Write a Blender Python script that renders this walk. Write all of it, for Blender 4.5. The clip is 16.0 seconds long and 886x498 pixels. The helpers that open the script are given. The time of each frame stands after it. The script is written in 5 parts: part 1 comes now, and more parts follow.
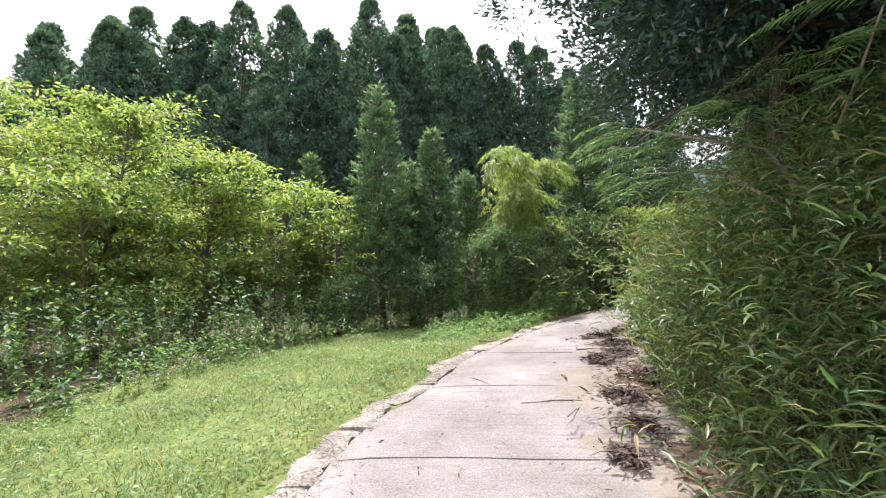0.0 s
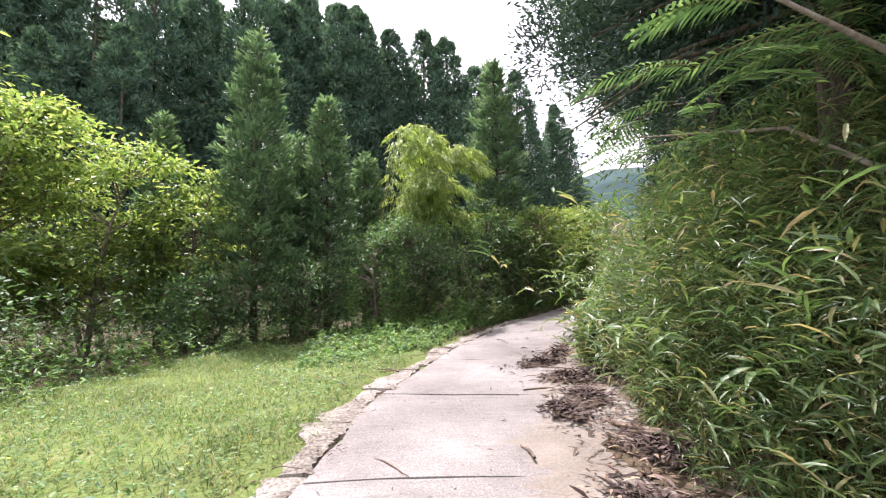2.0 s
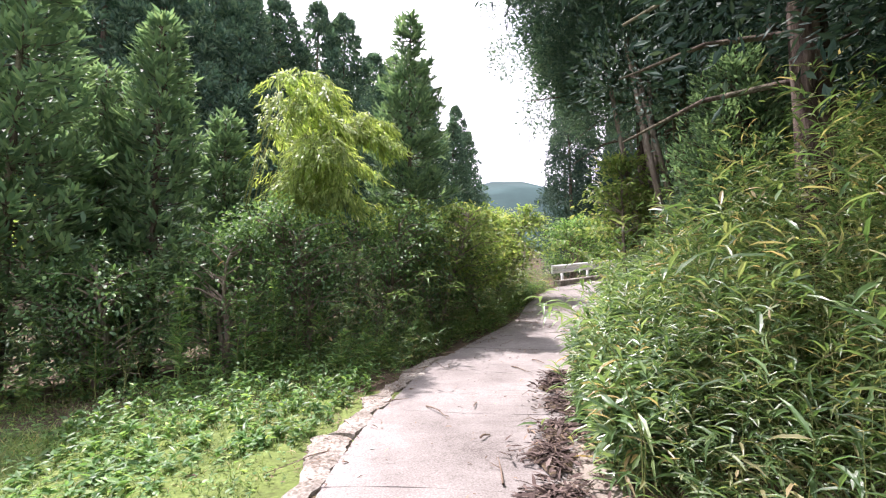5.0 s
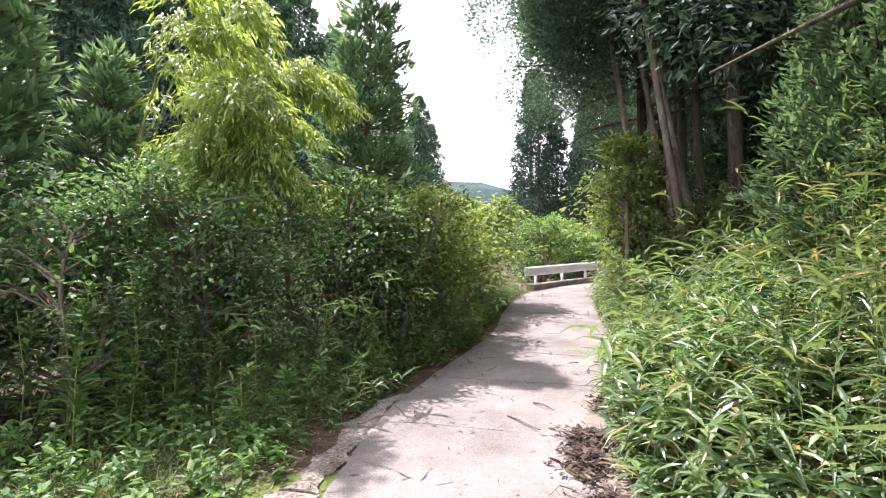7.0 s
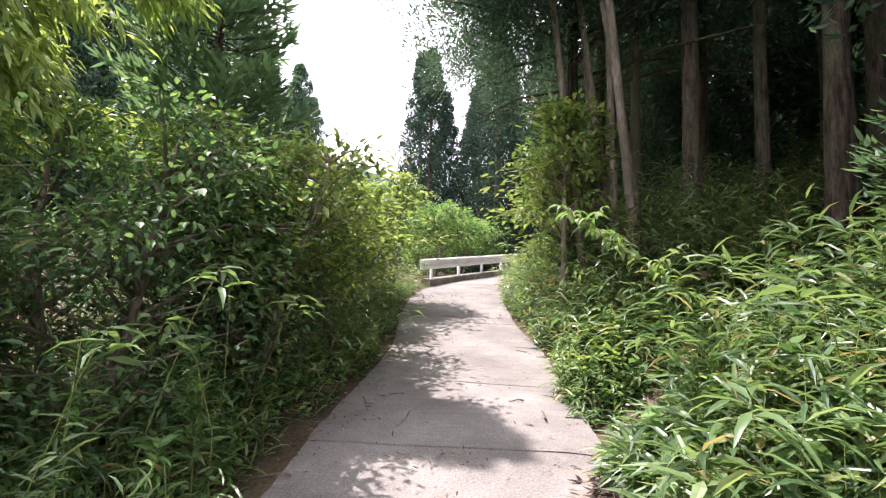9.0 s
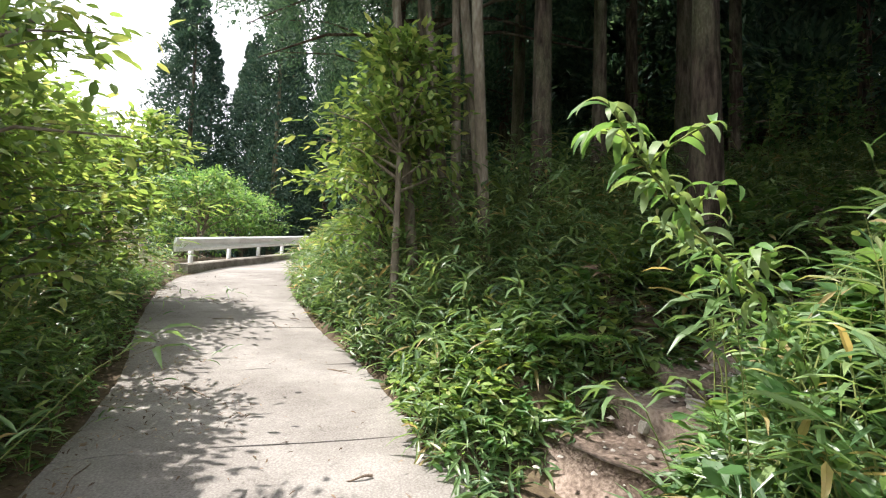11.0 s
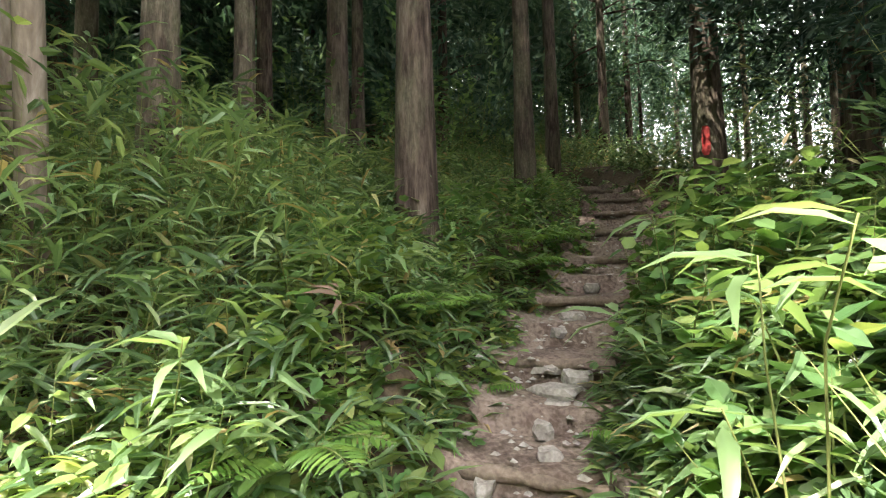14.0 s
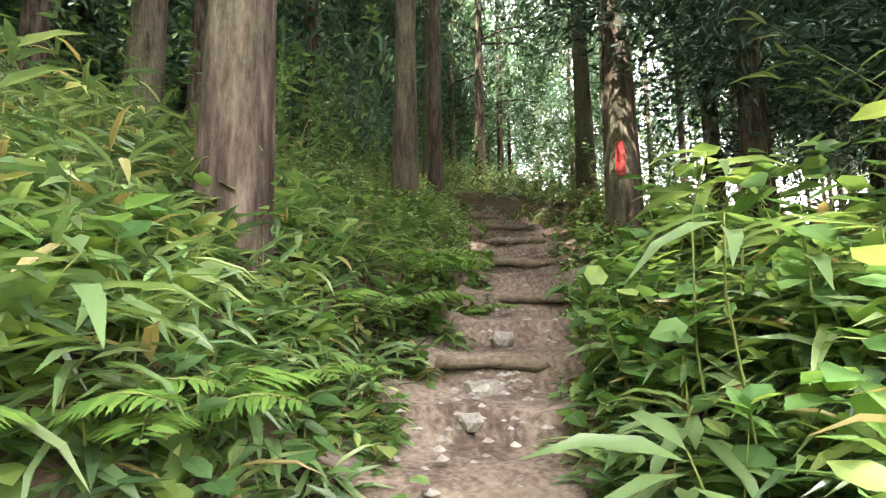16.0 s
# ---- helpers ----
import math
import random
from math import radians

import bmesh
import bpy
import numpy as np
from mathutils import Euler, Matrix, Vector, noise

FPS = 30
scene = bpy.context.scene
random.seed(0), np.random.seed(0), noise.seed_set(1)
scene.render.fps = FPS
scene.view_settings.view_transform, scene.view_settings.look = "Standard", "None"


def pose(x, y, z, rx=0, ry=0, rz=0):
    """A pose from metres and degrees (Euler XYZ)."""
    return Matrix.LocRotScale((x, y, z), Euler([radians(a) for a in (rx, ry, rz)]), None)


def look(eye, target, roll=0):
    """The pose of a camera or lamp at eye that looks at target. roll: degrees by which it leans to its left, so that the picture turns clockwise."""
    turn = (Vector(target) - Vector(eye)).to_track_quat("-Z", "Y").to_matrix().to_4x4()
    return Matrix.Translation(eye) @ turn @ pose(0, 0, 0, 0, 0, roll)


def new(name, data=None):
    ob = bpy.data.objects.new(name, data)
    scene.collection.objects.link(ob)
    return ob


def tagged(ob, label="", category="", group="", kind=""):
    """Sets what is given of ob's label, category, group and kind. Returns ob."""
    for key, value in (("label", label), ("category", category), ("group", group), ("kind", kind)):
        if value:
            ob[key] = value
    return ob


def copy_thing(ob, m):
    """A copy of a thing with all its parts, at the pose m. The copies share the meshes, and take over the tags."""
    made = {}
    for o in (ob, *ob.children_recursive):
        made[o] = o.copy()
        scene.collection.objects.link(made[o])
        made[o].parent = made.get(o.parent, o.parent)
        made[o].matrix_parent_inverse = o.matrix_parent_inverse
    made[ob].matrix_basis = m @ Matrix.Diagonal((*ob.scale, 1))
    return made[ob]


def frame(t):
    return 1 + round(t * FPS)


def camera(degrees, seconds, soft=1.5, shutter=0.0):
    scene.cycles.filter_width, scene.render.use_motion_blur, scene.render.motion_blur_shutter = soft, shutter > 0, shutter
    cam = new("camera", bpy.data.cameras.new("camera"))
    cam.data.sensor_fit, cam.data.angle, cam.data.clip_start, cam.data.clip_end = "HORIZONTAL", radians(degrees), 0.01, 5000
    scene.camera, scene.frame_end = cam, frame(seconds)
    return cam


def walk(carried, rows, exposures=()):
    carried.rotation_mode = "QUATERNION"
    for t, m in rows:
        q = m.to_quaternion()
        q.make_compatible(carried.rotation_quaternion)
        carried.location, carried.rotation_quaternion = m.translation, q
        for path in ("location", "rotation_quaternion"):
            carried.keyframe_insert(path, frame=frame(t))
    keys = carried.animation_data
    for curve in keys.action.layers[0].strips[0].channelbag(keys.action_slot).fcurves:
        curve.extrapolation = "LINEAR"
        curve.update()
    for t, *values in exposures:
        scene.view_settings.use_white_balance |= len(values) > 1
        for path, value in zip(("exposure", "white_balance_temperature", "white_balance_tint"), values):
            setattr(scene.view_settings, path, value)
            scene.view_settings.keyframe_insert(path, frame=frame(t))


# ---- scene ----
cam = camera(85.4, 16.0, soft=1.2)
METRES, EYE, TILT, LEAN, TURN = 16.5, 1.55, 6.0, 2.3, 0.0
ROWS = [
    (0.0, 0.0, 0.0, 0.0, 0.0, 0.0, 0.0),
    (0.5, -0.0069, 0.0355, 0.0, -2.89, 0.1, -0.97),
    (1.0, -0.0056, 0.0707, -0.0013, -5.83, 0.59, -1.09),
    (1.5, -0.0043, 0.1063, -0.004, -8.42, 0.46, -1.36),
    (2.0, 0.0012, 0.1415, -0.0048, -12.58, 0.18, -2.26),
    (2.5, 0.0045, 0.1765, -0.0048, -13.87, 0.28, -2.82),
    (3.0, 0.0092, 0.2109, -0.0056, -15.59, 0.22, -3.0),
    (3.5, 0.0167, 0.2453, -0.0053, -17.24, 0.39, -3.25),
    (4.0, 0.0226, 0.2799, -0.0043, -20.52, 0.94, -3.69),
    (6.5, 0.08, 0.4432, -0.005, -29.9, 1.66, -5.55),
    (7.0, 0.0961, 0.4762, -0.0053, -31.05, 1.86, -5.92),
    (7.5, 0.1119, 0.5105, -0.005, -33.34, 1.83, -6.43),
    (8.0, 0.1319, 0.5426, -0.0041, -35.08, 1.72, -6.58),
    (8.5, 0.1488, 0.5747, -0.0037, -39.63, 1.96, -7.05),
    (11.0, 0.2524, 0.7035, -0.0052, -72.62, 4.35, -8.28),
    (11.5, 0.2759, 0.719, -0.0027, -80.17, 5.1, -7.78),
    (12.0, 0.2968, 0.7333, 0.0004, -90.16, 6.16, -6.77),
    (12.5, 0.3194, 0.7392, 0.0022, -97.86, 7.27, -5.94),
    (13.0, 0.3426, 0.7445, 0.0035, -107.22, 8.11, -5.07),
    (13.5, 0.3633, 0.7445, 0.005, -116.08, 8.28, -3.43),
    (14.0, 0.3809, 0.7425, 0.0077, -120.34, 8.92, -2.87),
    (14.5, 0.398, 0.7397, 0.0102, -125.35, 9.19, -2.6),
    (15.0, 0.4133, 0.7271, 0.0127, -128.7, 9.83, -2.65),
    (15.5, 0.433, 0.7115, 0.0157, -131.85, 11.05, -2.8),
    (16.0, 0.4512, 0.6933, 0.0214, -136.3, 13.19, -2.04),
]
EXPOSURES = [(0.0, 1.05, 6200, 22), (3.0, 1.2, 6200, 29), (8.5, 1.4, 6250, 28), (10.8, 1.35, 6350, 16), (11.5, 1.3, 6350, 13), (12.5, 1.85, 6450, 15), (13.0, 2.15, 6500, 18), (14.0, 2.9, 6600, 20), (16.0, 4.05, 6750, 22)]
walk(cam, [(t, pose(0, 0, EYE, TILT, LEAN, TURN) @ pose(METRES * x, METRES * y, METRES * z, 90 + pitch, roll, yaw)) for t, x, y, z, yaw, pitch, roll in ROWS], EXPOSURES)

# ---- light ----
world = bpy.data.worlds.new("sky")
scene.world = world
world.use_nodes = True
wn, wl = world.node_tree.nodes, world.node_tree.links
wn.clear()
SUN_DIR = Vector((-0.12, 0.47, 0.95)).normalized()
sky = wn.new("ShaderNodeTexSky")
sky.sky_type = "NISHITA"
sky.sun_disc = False
sky.sun_elevation = math.asin(SUN_DIR.z)
sky.sun_rotation = math.atan2(SUN_DIR.x, SUN_DIR.y)
sky.air_density, sky.dust_density, sky.ozone_density = 1.0, 2.0, 1.0
wcoord = wn.new("ShaderNodeTexCoord")
wnoise = wn.new("ShaderNodeTexNoise")
wnoise.inputs["Scale"].default_value = 2.6
wnoise.inputs["Detail"].default_value = 6
wramp = wn.new("ShaderNodeValToRGB")
wramp.color_ramp.elements[0].position, wramp.color_ramp.elements[1].position = 0.16, 0.36
wmix = wn.new("ShaderNodeMix")
wmix.data_type = "RGBA"
wmix.inputs["B"].default_value = (9.5, 9.6, 9.8, 1)
wback = wn.new("ShaderNodeBackground")
wback.inputs["Strength"].default_value = 0.13
wout = wn.new("ShaderNodeOutputWorld")
wl.new(wcoord.outputs["Generated"], wnoise.inputs["Vector"])
wl.new(wnoise.outputs["Fac"], wramp.inputs["Fac"])
wl.new(wramp.outputs["Color"], wmix.inputs["Factor"])
wl.new(sky.outputs["Color"], wmix.inputs["A"])
wl.new(wmix.outputs["Result"], wback.inputs["Color"])
wl.new(wback.outputs["Background"], wout.inputs["Surface"])
sun = new("sun", bpy.data.lights.new("sun", "SUN"))
sun.data.energy, sun.data.angle, sun.data.color = 4.5, radians(0.8), (1.0, 0.95, 0.86)
sun.matrix_world = look((0, 0, 40), Vector((0, 0, 40)) - SUN_DIR)

# ---- materials ----
def nodes_of(name):
    m = bpy.data.materials.new(name)
    m.use_nodes = True
    nt = m.node_tree
    return m, nt.nodes, nt.links, nt.nodes["Principled BSDF"]


def ramp(nodes, stops):
    r = nodes.new("ShaderNodeValToRGB")
    e = r.color_ramp.elements
    while len(e) < len(stops):
        e.new(0.5)
    for k, (p, c) in enumerate(stops):
        e[k].position, e[k].color = p, (*c, 1)
    return r


def leaf_mat(name, stops, translucent=0.35, rough=0.5, spec=0.5, scale=1.3):
    """Leaves: a colour for each leaf, broad patches of tint, light let through."""
    m, n, l, b = nodes_of(name)
    geo = n.new("ShaderNodeNewGeometry")
    r = ramp(n, stops)
    l.new(geo.outputs["Random Per Island"], r.inputs["Fac"])
    tc = n.new("ShaderNodeTexCoord")
    nz = n.new("ShaderNodeTexNoise")
    nz.inputs["Scale"].default_value = scale
    nz.inputs["Detail"].default_value = 4
    l.new(tc.outputs["Object"], nz.inputs["Vector"])
    mr = n.new("ShaderNodeMapRange")
    mr.inputs["From Min"].default_value, mr.inputs["From Max"].default_value = 0.3, 0.7
    mr.inputs["To Min"].default_value, mr.inputs["To Max"].default_value = 0.72, 1.25
    l.new(nz.outputs["Fac"], mr.inputs["Value"])
    hs = n.new("ShaderNodeHueSaturation")
    l.new(mr.outputs["Result"], hs.inputs["Value"])
    l.new(r.outputs["Color"], hs.inputs["Color"])
    l.new(hs.outputs["Color"], b.inputs["Base Color"])
    b.inputs["Roughness"].default_value = rough
    b.inputs["Specular IOR Level"].default_value = spec
    t = n.new("ShaderNodeBsdfTranslucent")
    tint = n.new("ShaderNodeMix")
    tint.data_type, tint.blend_type = "RGBA", "MULTIPLY"
    tint.inputs["Factor"].default_value = 1
    tint.inputs["B"].default_value = (1.55, 1.45, 0.85, 1)
    l.new(hs.outputs["Color"], tint.inputs["A"])
    l.new(tint.outputs["Result"], t.inputs["Color"])
    mx = n.new("ShaderNodeMixShader")
    mx.inputs["Fac"].default_value = translucent
    l.new(b.outputs["BSDF"], mx.inputs[1])
    l.new(t.outputs["BSDF"], mx.inputs[2])
    l.new(mx.outputs["Shader"], n["Material Output"].inputs["Surface"])
    return m


def solid_mat(name, stops, scale=4.0, rough=0.85, bump=0.4, fine=40.0, stretch=(1, 1, 1), spec=0.3, bump_dist=0.02):
    """A rough surface: broad stains and fine grain in colour and relief."""
    m, n, l, b = nodes_of(name)
    tc = n.new("ShaderNodeTexCoord")
    mp = n.new("ShaderNodeMapping")
    mp.inputs["Scale"].default_value = stretch
    l.new(tc.outputs["Object"], mp.inputs["Vector"])
    n1, n2 = n.new("ShaderNodeTexNoise"), n.new("ShaderNodeTexNoise")
    n1.inputs["Scale"].default_value, n2.inputs["Scale"].default_value = scale, fine
    n1.inputs["Detail"].default_value, n2.inputs["Detail"].default_value = 6, 5
    n1.inputs["Roughness"].default_value = 0.65
    for k in (n1, n2):
        l.new(mp.outputs["Vector"], k.inputs["Vector"])
    mix = n.new("ShaderNodeMath")
    mix.operation = "MULTIPLY_ADD"
    mix.inputs[1].default_value = 0.45
    half = n.new("ShaderNodeMath")
    half.operation = "MULTIPLY"
    half.inputs[1].default_value = 0.55
    l.new(n1.outputs["Fac"], half.inputs[0])
    l.new(n2.outputs["Fac"], mix.inputs[0])
    l.new(half.outputs["Value"], mix.inputs[2])
    r = ramp(n, stops)
    l.new(mix.outputs["Value"], r.inputs["Fac"])
    l.new(r.outputs["Color"], b.inputs["Base Color"])
    bp = n.new("ShaderNodeBump")
    bp.inputs["Strength"].default_value, bp.inputs["Distance"].default_value = bump, bump_dist
    l.new(mix.outputs["Value"], bp.inputs["Height"])
    l.new(bp.outputs["Normal"], b.inputs["Normal"])
    b.inputs["Roughness"].default_value = rough
    b.inputs["Specular IOR Level"].default_value = spec
    return m


CONCRETE = solid_mat("worn_concrete", [(0.33, (0.090, 0.079, 0.069)), (0.43, (0.163, 0.149, 0.135)), (0.52, (0.215, 0.200, 0.182)), (0.63, (0.301, 0.284, 0.262))], 0.9, 0.9, 0.9, 70, bump_dist=0.012)
PALE = solid_mat("pale_concrete", [(0.34, (0.075, 0.062, 0.046)), (0.45, (0.17, 0.150, 0.122)), (0.54, (0.27, 0.25, 0.215)), (0.66, (0.38, 0.36, 0.315))], 2.5, 0.9, 0.6, 40, bump_dist=0.015)
SAND = solid_mat("sandy_silt", [(0.3, (0.128, 0.106, 0.085)), (0.5, (0.212, 0.187, 0.153)), (0.66, (0.264, 0.238, 0.200))], 2.0, 0.95, 0.5, 60)
SOIL = solid_mat("forest_soil", [(0.3, (0.035, 0.026, 0.017)), (0.48, (0.075, 0.055, 0.035)), (0.58, (0.11, 0.085, 0.05)), (0.7, (0.09, 0.10, 0.035))], 1.6, 1.0, 0.9, 22, bump_dist=0.05)
TURF = solid_mat("turf_soil", [(0.3, (0.06, 0.07, 0.022)), (0.45, (0.10, 0.135, 0.035)), (0.56, (0.13, 0.18, 0.045)), (0.68, (0.22, 0.20, 0.10))], 2.2, 1.0, 0.8, 30, bump_dist=0.03)
DIRT = solid_mat("path_dirt", [(0.3, (0.05, 0.036, 0.028)), (0.44, (0.12, 0.088, 0.068)), (0.55, (0.22, 0.172, 0.138)), (0.68, (0.31, 0.255, 0.21))], 3.0, 0.95, 0.9, 35, bump_dist=0.03)
STONE = solid_mat("pale_stone", [(0.3, (0.16, 0.145, 0.125)), (0.5, (0.30, 0.28, 0.245)), (0.65, (0.42, 0.40, 0.355))], 6.0, 0.85, 0.6, 45)
WOOD = solid_mat("weathered_log", [(0.3, (0.08, 0.06, 0.045)), (0.5, (0.18, 0.14, 0.105)), (0.66, (0.28, 0.23, 0.18))], 6.0, 0.85, 0.7, 40, (1, 1, 1))
def bark_mat(name):
    """Cedar bark: fibrous strips, grey-green lichen and moss in patches, each trunk a little different."""
    m, n, l, b = nodes_of(name)
    tc, info = n.new("ShaderNodeTexCoord"), n.new("ShaderNodeObjectInfo")

    def grain(scale, detail, stretch):
        mp, nz = n.new("ShaderNodeMapping"), n.new("ShaderNodeTexNoise")
        mp.inputs["Scale"].default_value = stretch
        nz.inputs["Scale"].default_value, nz.inputs["Detail"].default_value, nz.inputs["Roughness"].default_value = scale, detail, 0.68
        shift = n.new("ShaderNodeVectorMath")
        shift.operation = "ADD"
        l.new(tc.outputs["Object"], shift.inputs[0])
        l.new(info.outputs["Random"], shift.inputs[1])
        l.new(shift.outputs["Vector"], mp.inputs["Vector"])
        l.new(mp.outputs["Vector"], nz.inputs["Vector"])
        return nz.outputs["Fac"]

    strips, patches, flakes = grain(16, 5, (1, 1, 0.16)), grain(2.6, 6, (1, 1, 0.45)), grain(55, 4, (1, 1, 0.4))
    base = ramp(n, [(0.32, (0.018, 0.013, 0.010)), (0.45, (0.052, 0.038, 0.029)), (0.56, (0.098, 0.075, 0.058)), (0.72, (0.180, 0.150, 0.118))])
    l.new(strips, base.inputs["Fac"])
    moss = ramp(n, [(0.3, (0.060, 0.066, 0.034)), (0.55, (0.150, 0.152, 0.092)), (0.75, (0.270, 0.268, 0.200))])
    l.new(flakes, moss.inputs["Fac"])
    add = n.new("ShaderNodeMath")
    add.operation = "MULTIPLY_ADD"
    add.inputs[1].default_value = 0.34
    l.new(info.outputs["Random"], add.inputs[0])
    l.new(patches, add.inputs[2])
    cover = n.new("ShaderNodeMapRange")
    cover.inputs["From Min"].default_value, cover.inputs["From Max"].default_value = 0.56, 0.84
    cover.inputs["To Max"].default_value = 0.85
    l.new(add.outputs["Value"], cover.inputs["Value"])
    mix = n.new("ShaderNodeMix")
    mix.data_type = "RGBA"
    l.new(cover.outputs["Result"], mix.inputs["Factor"])
    l.new(base.outputs["Color"], mix.inputs["A"])
    l.new(moss.outputs["Color"], mix.inputs["B"])
    l.new(mix.outputs["Result"], b.inputs["Base Color"])
    bp = n.new("ShaderNodeBump")
    bp.inputs["Strength"].default_value, bp.inputs["Distance"].default_value = 1.0, 0.03
    l.new(strips, bp.inputs["Height"])
    l.new(bp.outputs["Normal"], b.inputs["Normal"])
    b.inputs["Roughness"].default_value, b.inputs["Specular IOR Level"].default_value = 0.95, 0.2
    return m


BARK = bark_mat("cedar_bark")
BARK2 = solid_mat("grey_bark", [(0.3, (0.07, 0.055, 0.04)), (0.5, (0.17, 0.14, 0.105)), (0.66, (0.30, 0.27, 0.22))], 5.0, 0.9, 0.8, 30, (1, 1, 0.2))
RED = solid_mat("red_paint", [(0.38, (0.12, 0.016, 0.012)), (0.62, (0.33, 0.026, 0.02))], 9.0, 0.7, 0.4, 40)
RAILPAINT = solid_mat("white_rail_paint", [(0.3, (0.52, 0.52, 0.50)), (0.5, (0.72, 0.73, 0.72)), (0.7, (0.80, 0.80, 0.79))], 3.0, 0.5, 0.15, 30)
TWIG = solid_mat("dead_twig", [(0.3, (0.06, 0.045, 0.032)), (0.5, (0.15, 0.11, 0.08)), (0.68, (0.28, 0.23, 0.18))], 8.0, 0.95, 0.5, 60)
STEM = solid_mat("green_stem", [(0.3, (0.10, 0.12, 0.035)), (0.55, (0.17, 0.20, 0.06)), (0.7, (0.30, 0.26, 0.11))], 9.0, 0.6, 0.2, 30)

SASA = leaf_mat("bamboo_grass_leaf", [(0.0, (0.060, 0.122, 0.052)), (0.4, (0.112, 0.198, 0.082)), (0.75, (0.170, 0.268, 0.110)), (0.93, (0.245, 0.327, 0.140)), (0.96, (0.340, 0.270, 0.130))], 0.45, 0.38, 0.7)
SASADRY = leaf_mat("thicket_leaf", [(0.0, (0.050, 0.105, 0.036)), (0.5, (0.090, 0.168, 0.058)), (0.80, (0.161, 0.230, 0.090)), (0.955, (0.250, 0.240, 0.120)), (0.99, (0.310, 0.262, 0.150))], 0.45, 0.42, 0.6)
BROAD = leaf_mat("broad_leaf", [(0.0, (0.064, 0.146, 0.050)), (0.5, (0.115, 0.233, 0.079)), (0.9, (0.195, 0.327, 0.109)), (1.0, (0.299, 0.385, 0.138))], 0.48, 0.45, 0.4)
LIGHT = leaf_mat("light_leaf", [(0.0, (0.110, 0.191, 0.061)), (0.5, (0.187, 0.293, 0.087)), (0.85, (0.276, 0.371, 0.121)), (1.0, (0.376, 0.405, 0.173))], 0.5, 0.45, 0.4, 0.6)
DARK = leaf_mat("dark_shrub_leaf", [(0.0, (0.054, 0.120, 0.054)), (0.6, (0.098, 0.192, 0.079)), (1.0, (0.176, 0.293, 0.119))], 0.42, 0.5, 0.35)
# made bluer and lighter: haze over the far wood is put into this colour
CEDAR = leaf_mat("cedar_needles", [(0.0, (0.037, 0.084, 0.067)), (0.6, (0.070, 0.140, 0.099)), (1.0, (0.124, 0.201, 0.138))], 0.4, 0.6, 0.25, 0.35)
# darker copy of the cedar needles: shade within the boughs put into the colour
SPIREMAT = leaf_mat("shaded_cedar_needles", [(0.0, (0.020, 0.050, 0.038)), (0.6, (0.042, 0.086, 0.062)), (1.0, (0.078, 0.128, 0.090))], 0.15, 0.65, 0.2, 0.35)
YOUNG = leaf_mat("young_cedar_needles", [(0.0, (0.075, 0.150, 0.095)), (0.6, (0.115, 0.205, 0.125)), (1.0, (0.165, 0.265, 0.150))], 0.45, 0.55, 0.3)
BAMBOO = leaf_mat("bamboo_leaf", [(0.0, (0.170, 0.260, 0.080)), (0.5, (0.280, 0.390, 0.120)), (1.0, (0.400, 0.490, 0.190))], 0.55, 0.45, 0.4)
GRASS = leaf_mat("grass_blade", [(0.0, (0.085, 0.145, 0.052)), (0.5, (0.145, 0.225, 0.078)), (0.85, (0.205, 0.280, 0.112)), (0.95, (0.380, 0.340, 0.170))], 0.35, 0.55, 0.3, 0.9)
LITTER = leaf_mat("dead_leaf", [(0.0, (0.05, 0.034, 0.024)), (0.5, (0.13, 0.09, 0.062)), (0.85, (0.24, 0.17, 0.12)), (1.0, (0.38, 0.29, 0.20))], 0.1, 0.85, 0.2)
STRAW = leaf_mat("straw", [(0.0, (0.20, 0.16, 0.08)), (0.6, (0.33, 0.28, 0.15)), (1.0, (0.45, 0.40, 0.25))], 0.2, 0.7, 0.2)
PALELEAF = leaf_mat("pale_long_leaf", [(0.0, (0.13, 0.20, 0.09)), (0.6, (0.20, 0.28, 0.13)), (1.0, (0.30, 0.38, 0.20))], 0.4, 0.5, 0.4)
DEBRIS = leaf_mat("rotting_debris", [(0.0, (0.028, 0.020, 0.017)), (0.5, (0.075, 0.053, 0.045)), (0.85, (0.14, 0.105, 0.090)), (1.0, (0.25, 0.20, 0.17))], 0.0, 0.9, 0.2)
FERN = leaf_mat("fern_leaf", [(0.0, (0.08, 0.18, 0.035)), (1.0, (0.16, 0.28, 0.06))], 0.4, 0.5, 0.3)

# ---- mesh helpers ----
rng = np.random.default_rng(7)


def mesh_of(name, verts, faces, mats, smooth=True, index=None):
    me = bpy.data.meshes.new(name)
    me.from_pydata(verts if isinstance(verts, list) else verts.tolist(), [], faces)
    for m in (mats if isinstance(mats, (list, tuple)) else [mats]):
        me.materials.append(m)
    me.polygons.foreach_set("use_smooth", [smooth] * len(me.polygons))
    if index is not None:
        me.polygons.foreach_set("material_index", index)
    me.update()
    return me


def part(name, me, parent=None, label=""):
    ob = new(name, me)
    if parent is not None:
        ob.parent = parent
    return tagged(ob, label)


def thing(name, label, category, at=(0, 0, 0), group="", kind="", rz=0.0, scale=1.0):
    ob = new(name)
    ob.location, ob.rotation_euler, ob.scale = at, (0, 0, rz), (scale,) * 3
    return tagged(ob, label, category, group, kind)


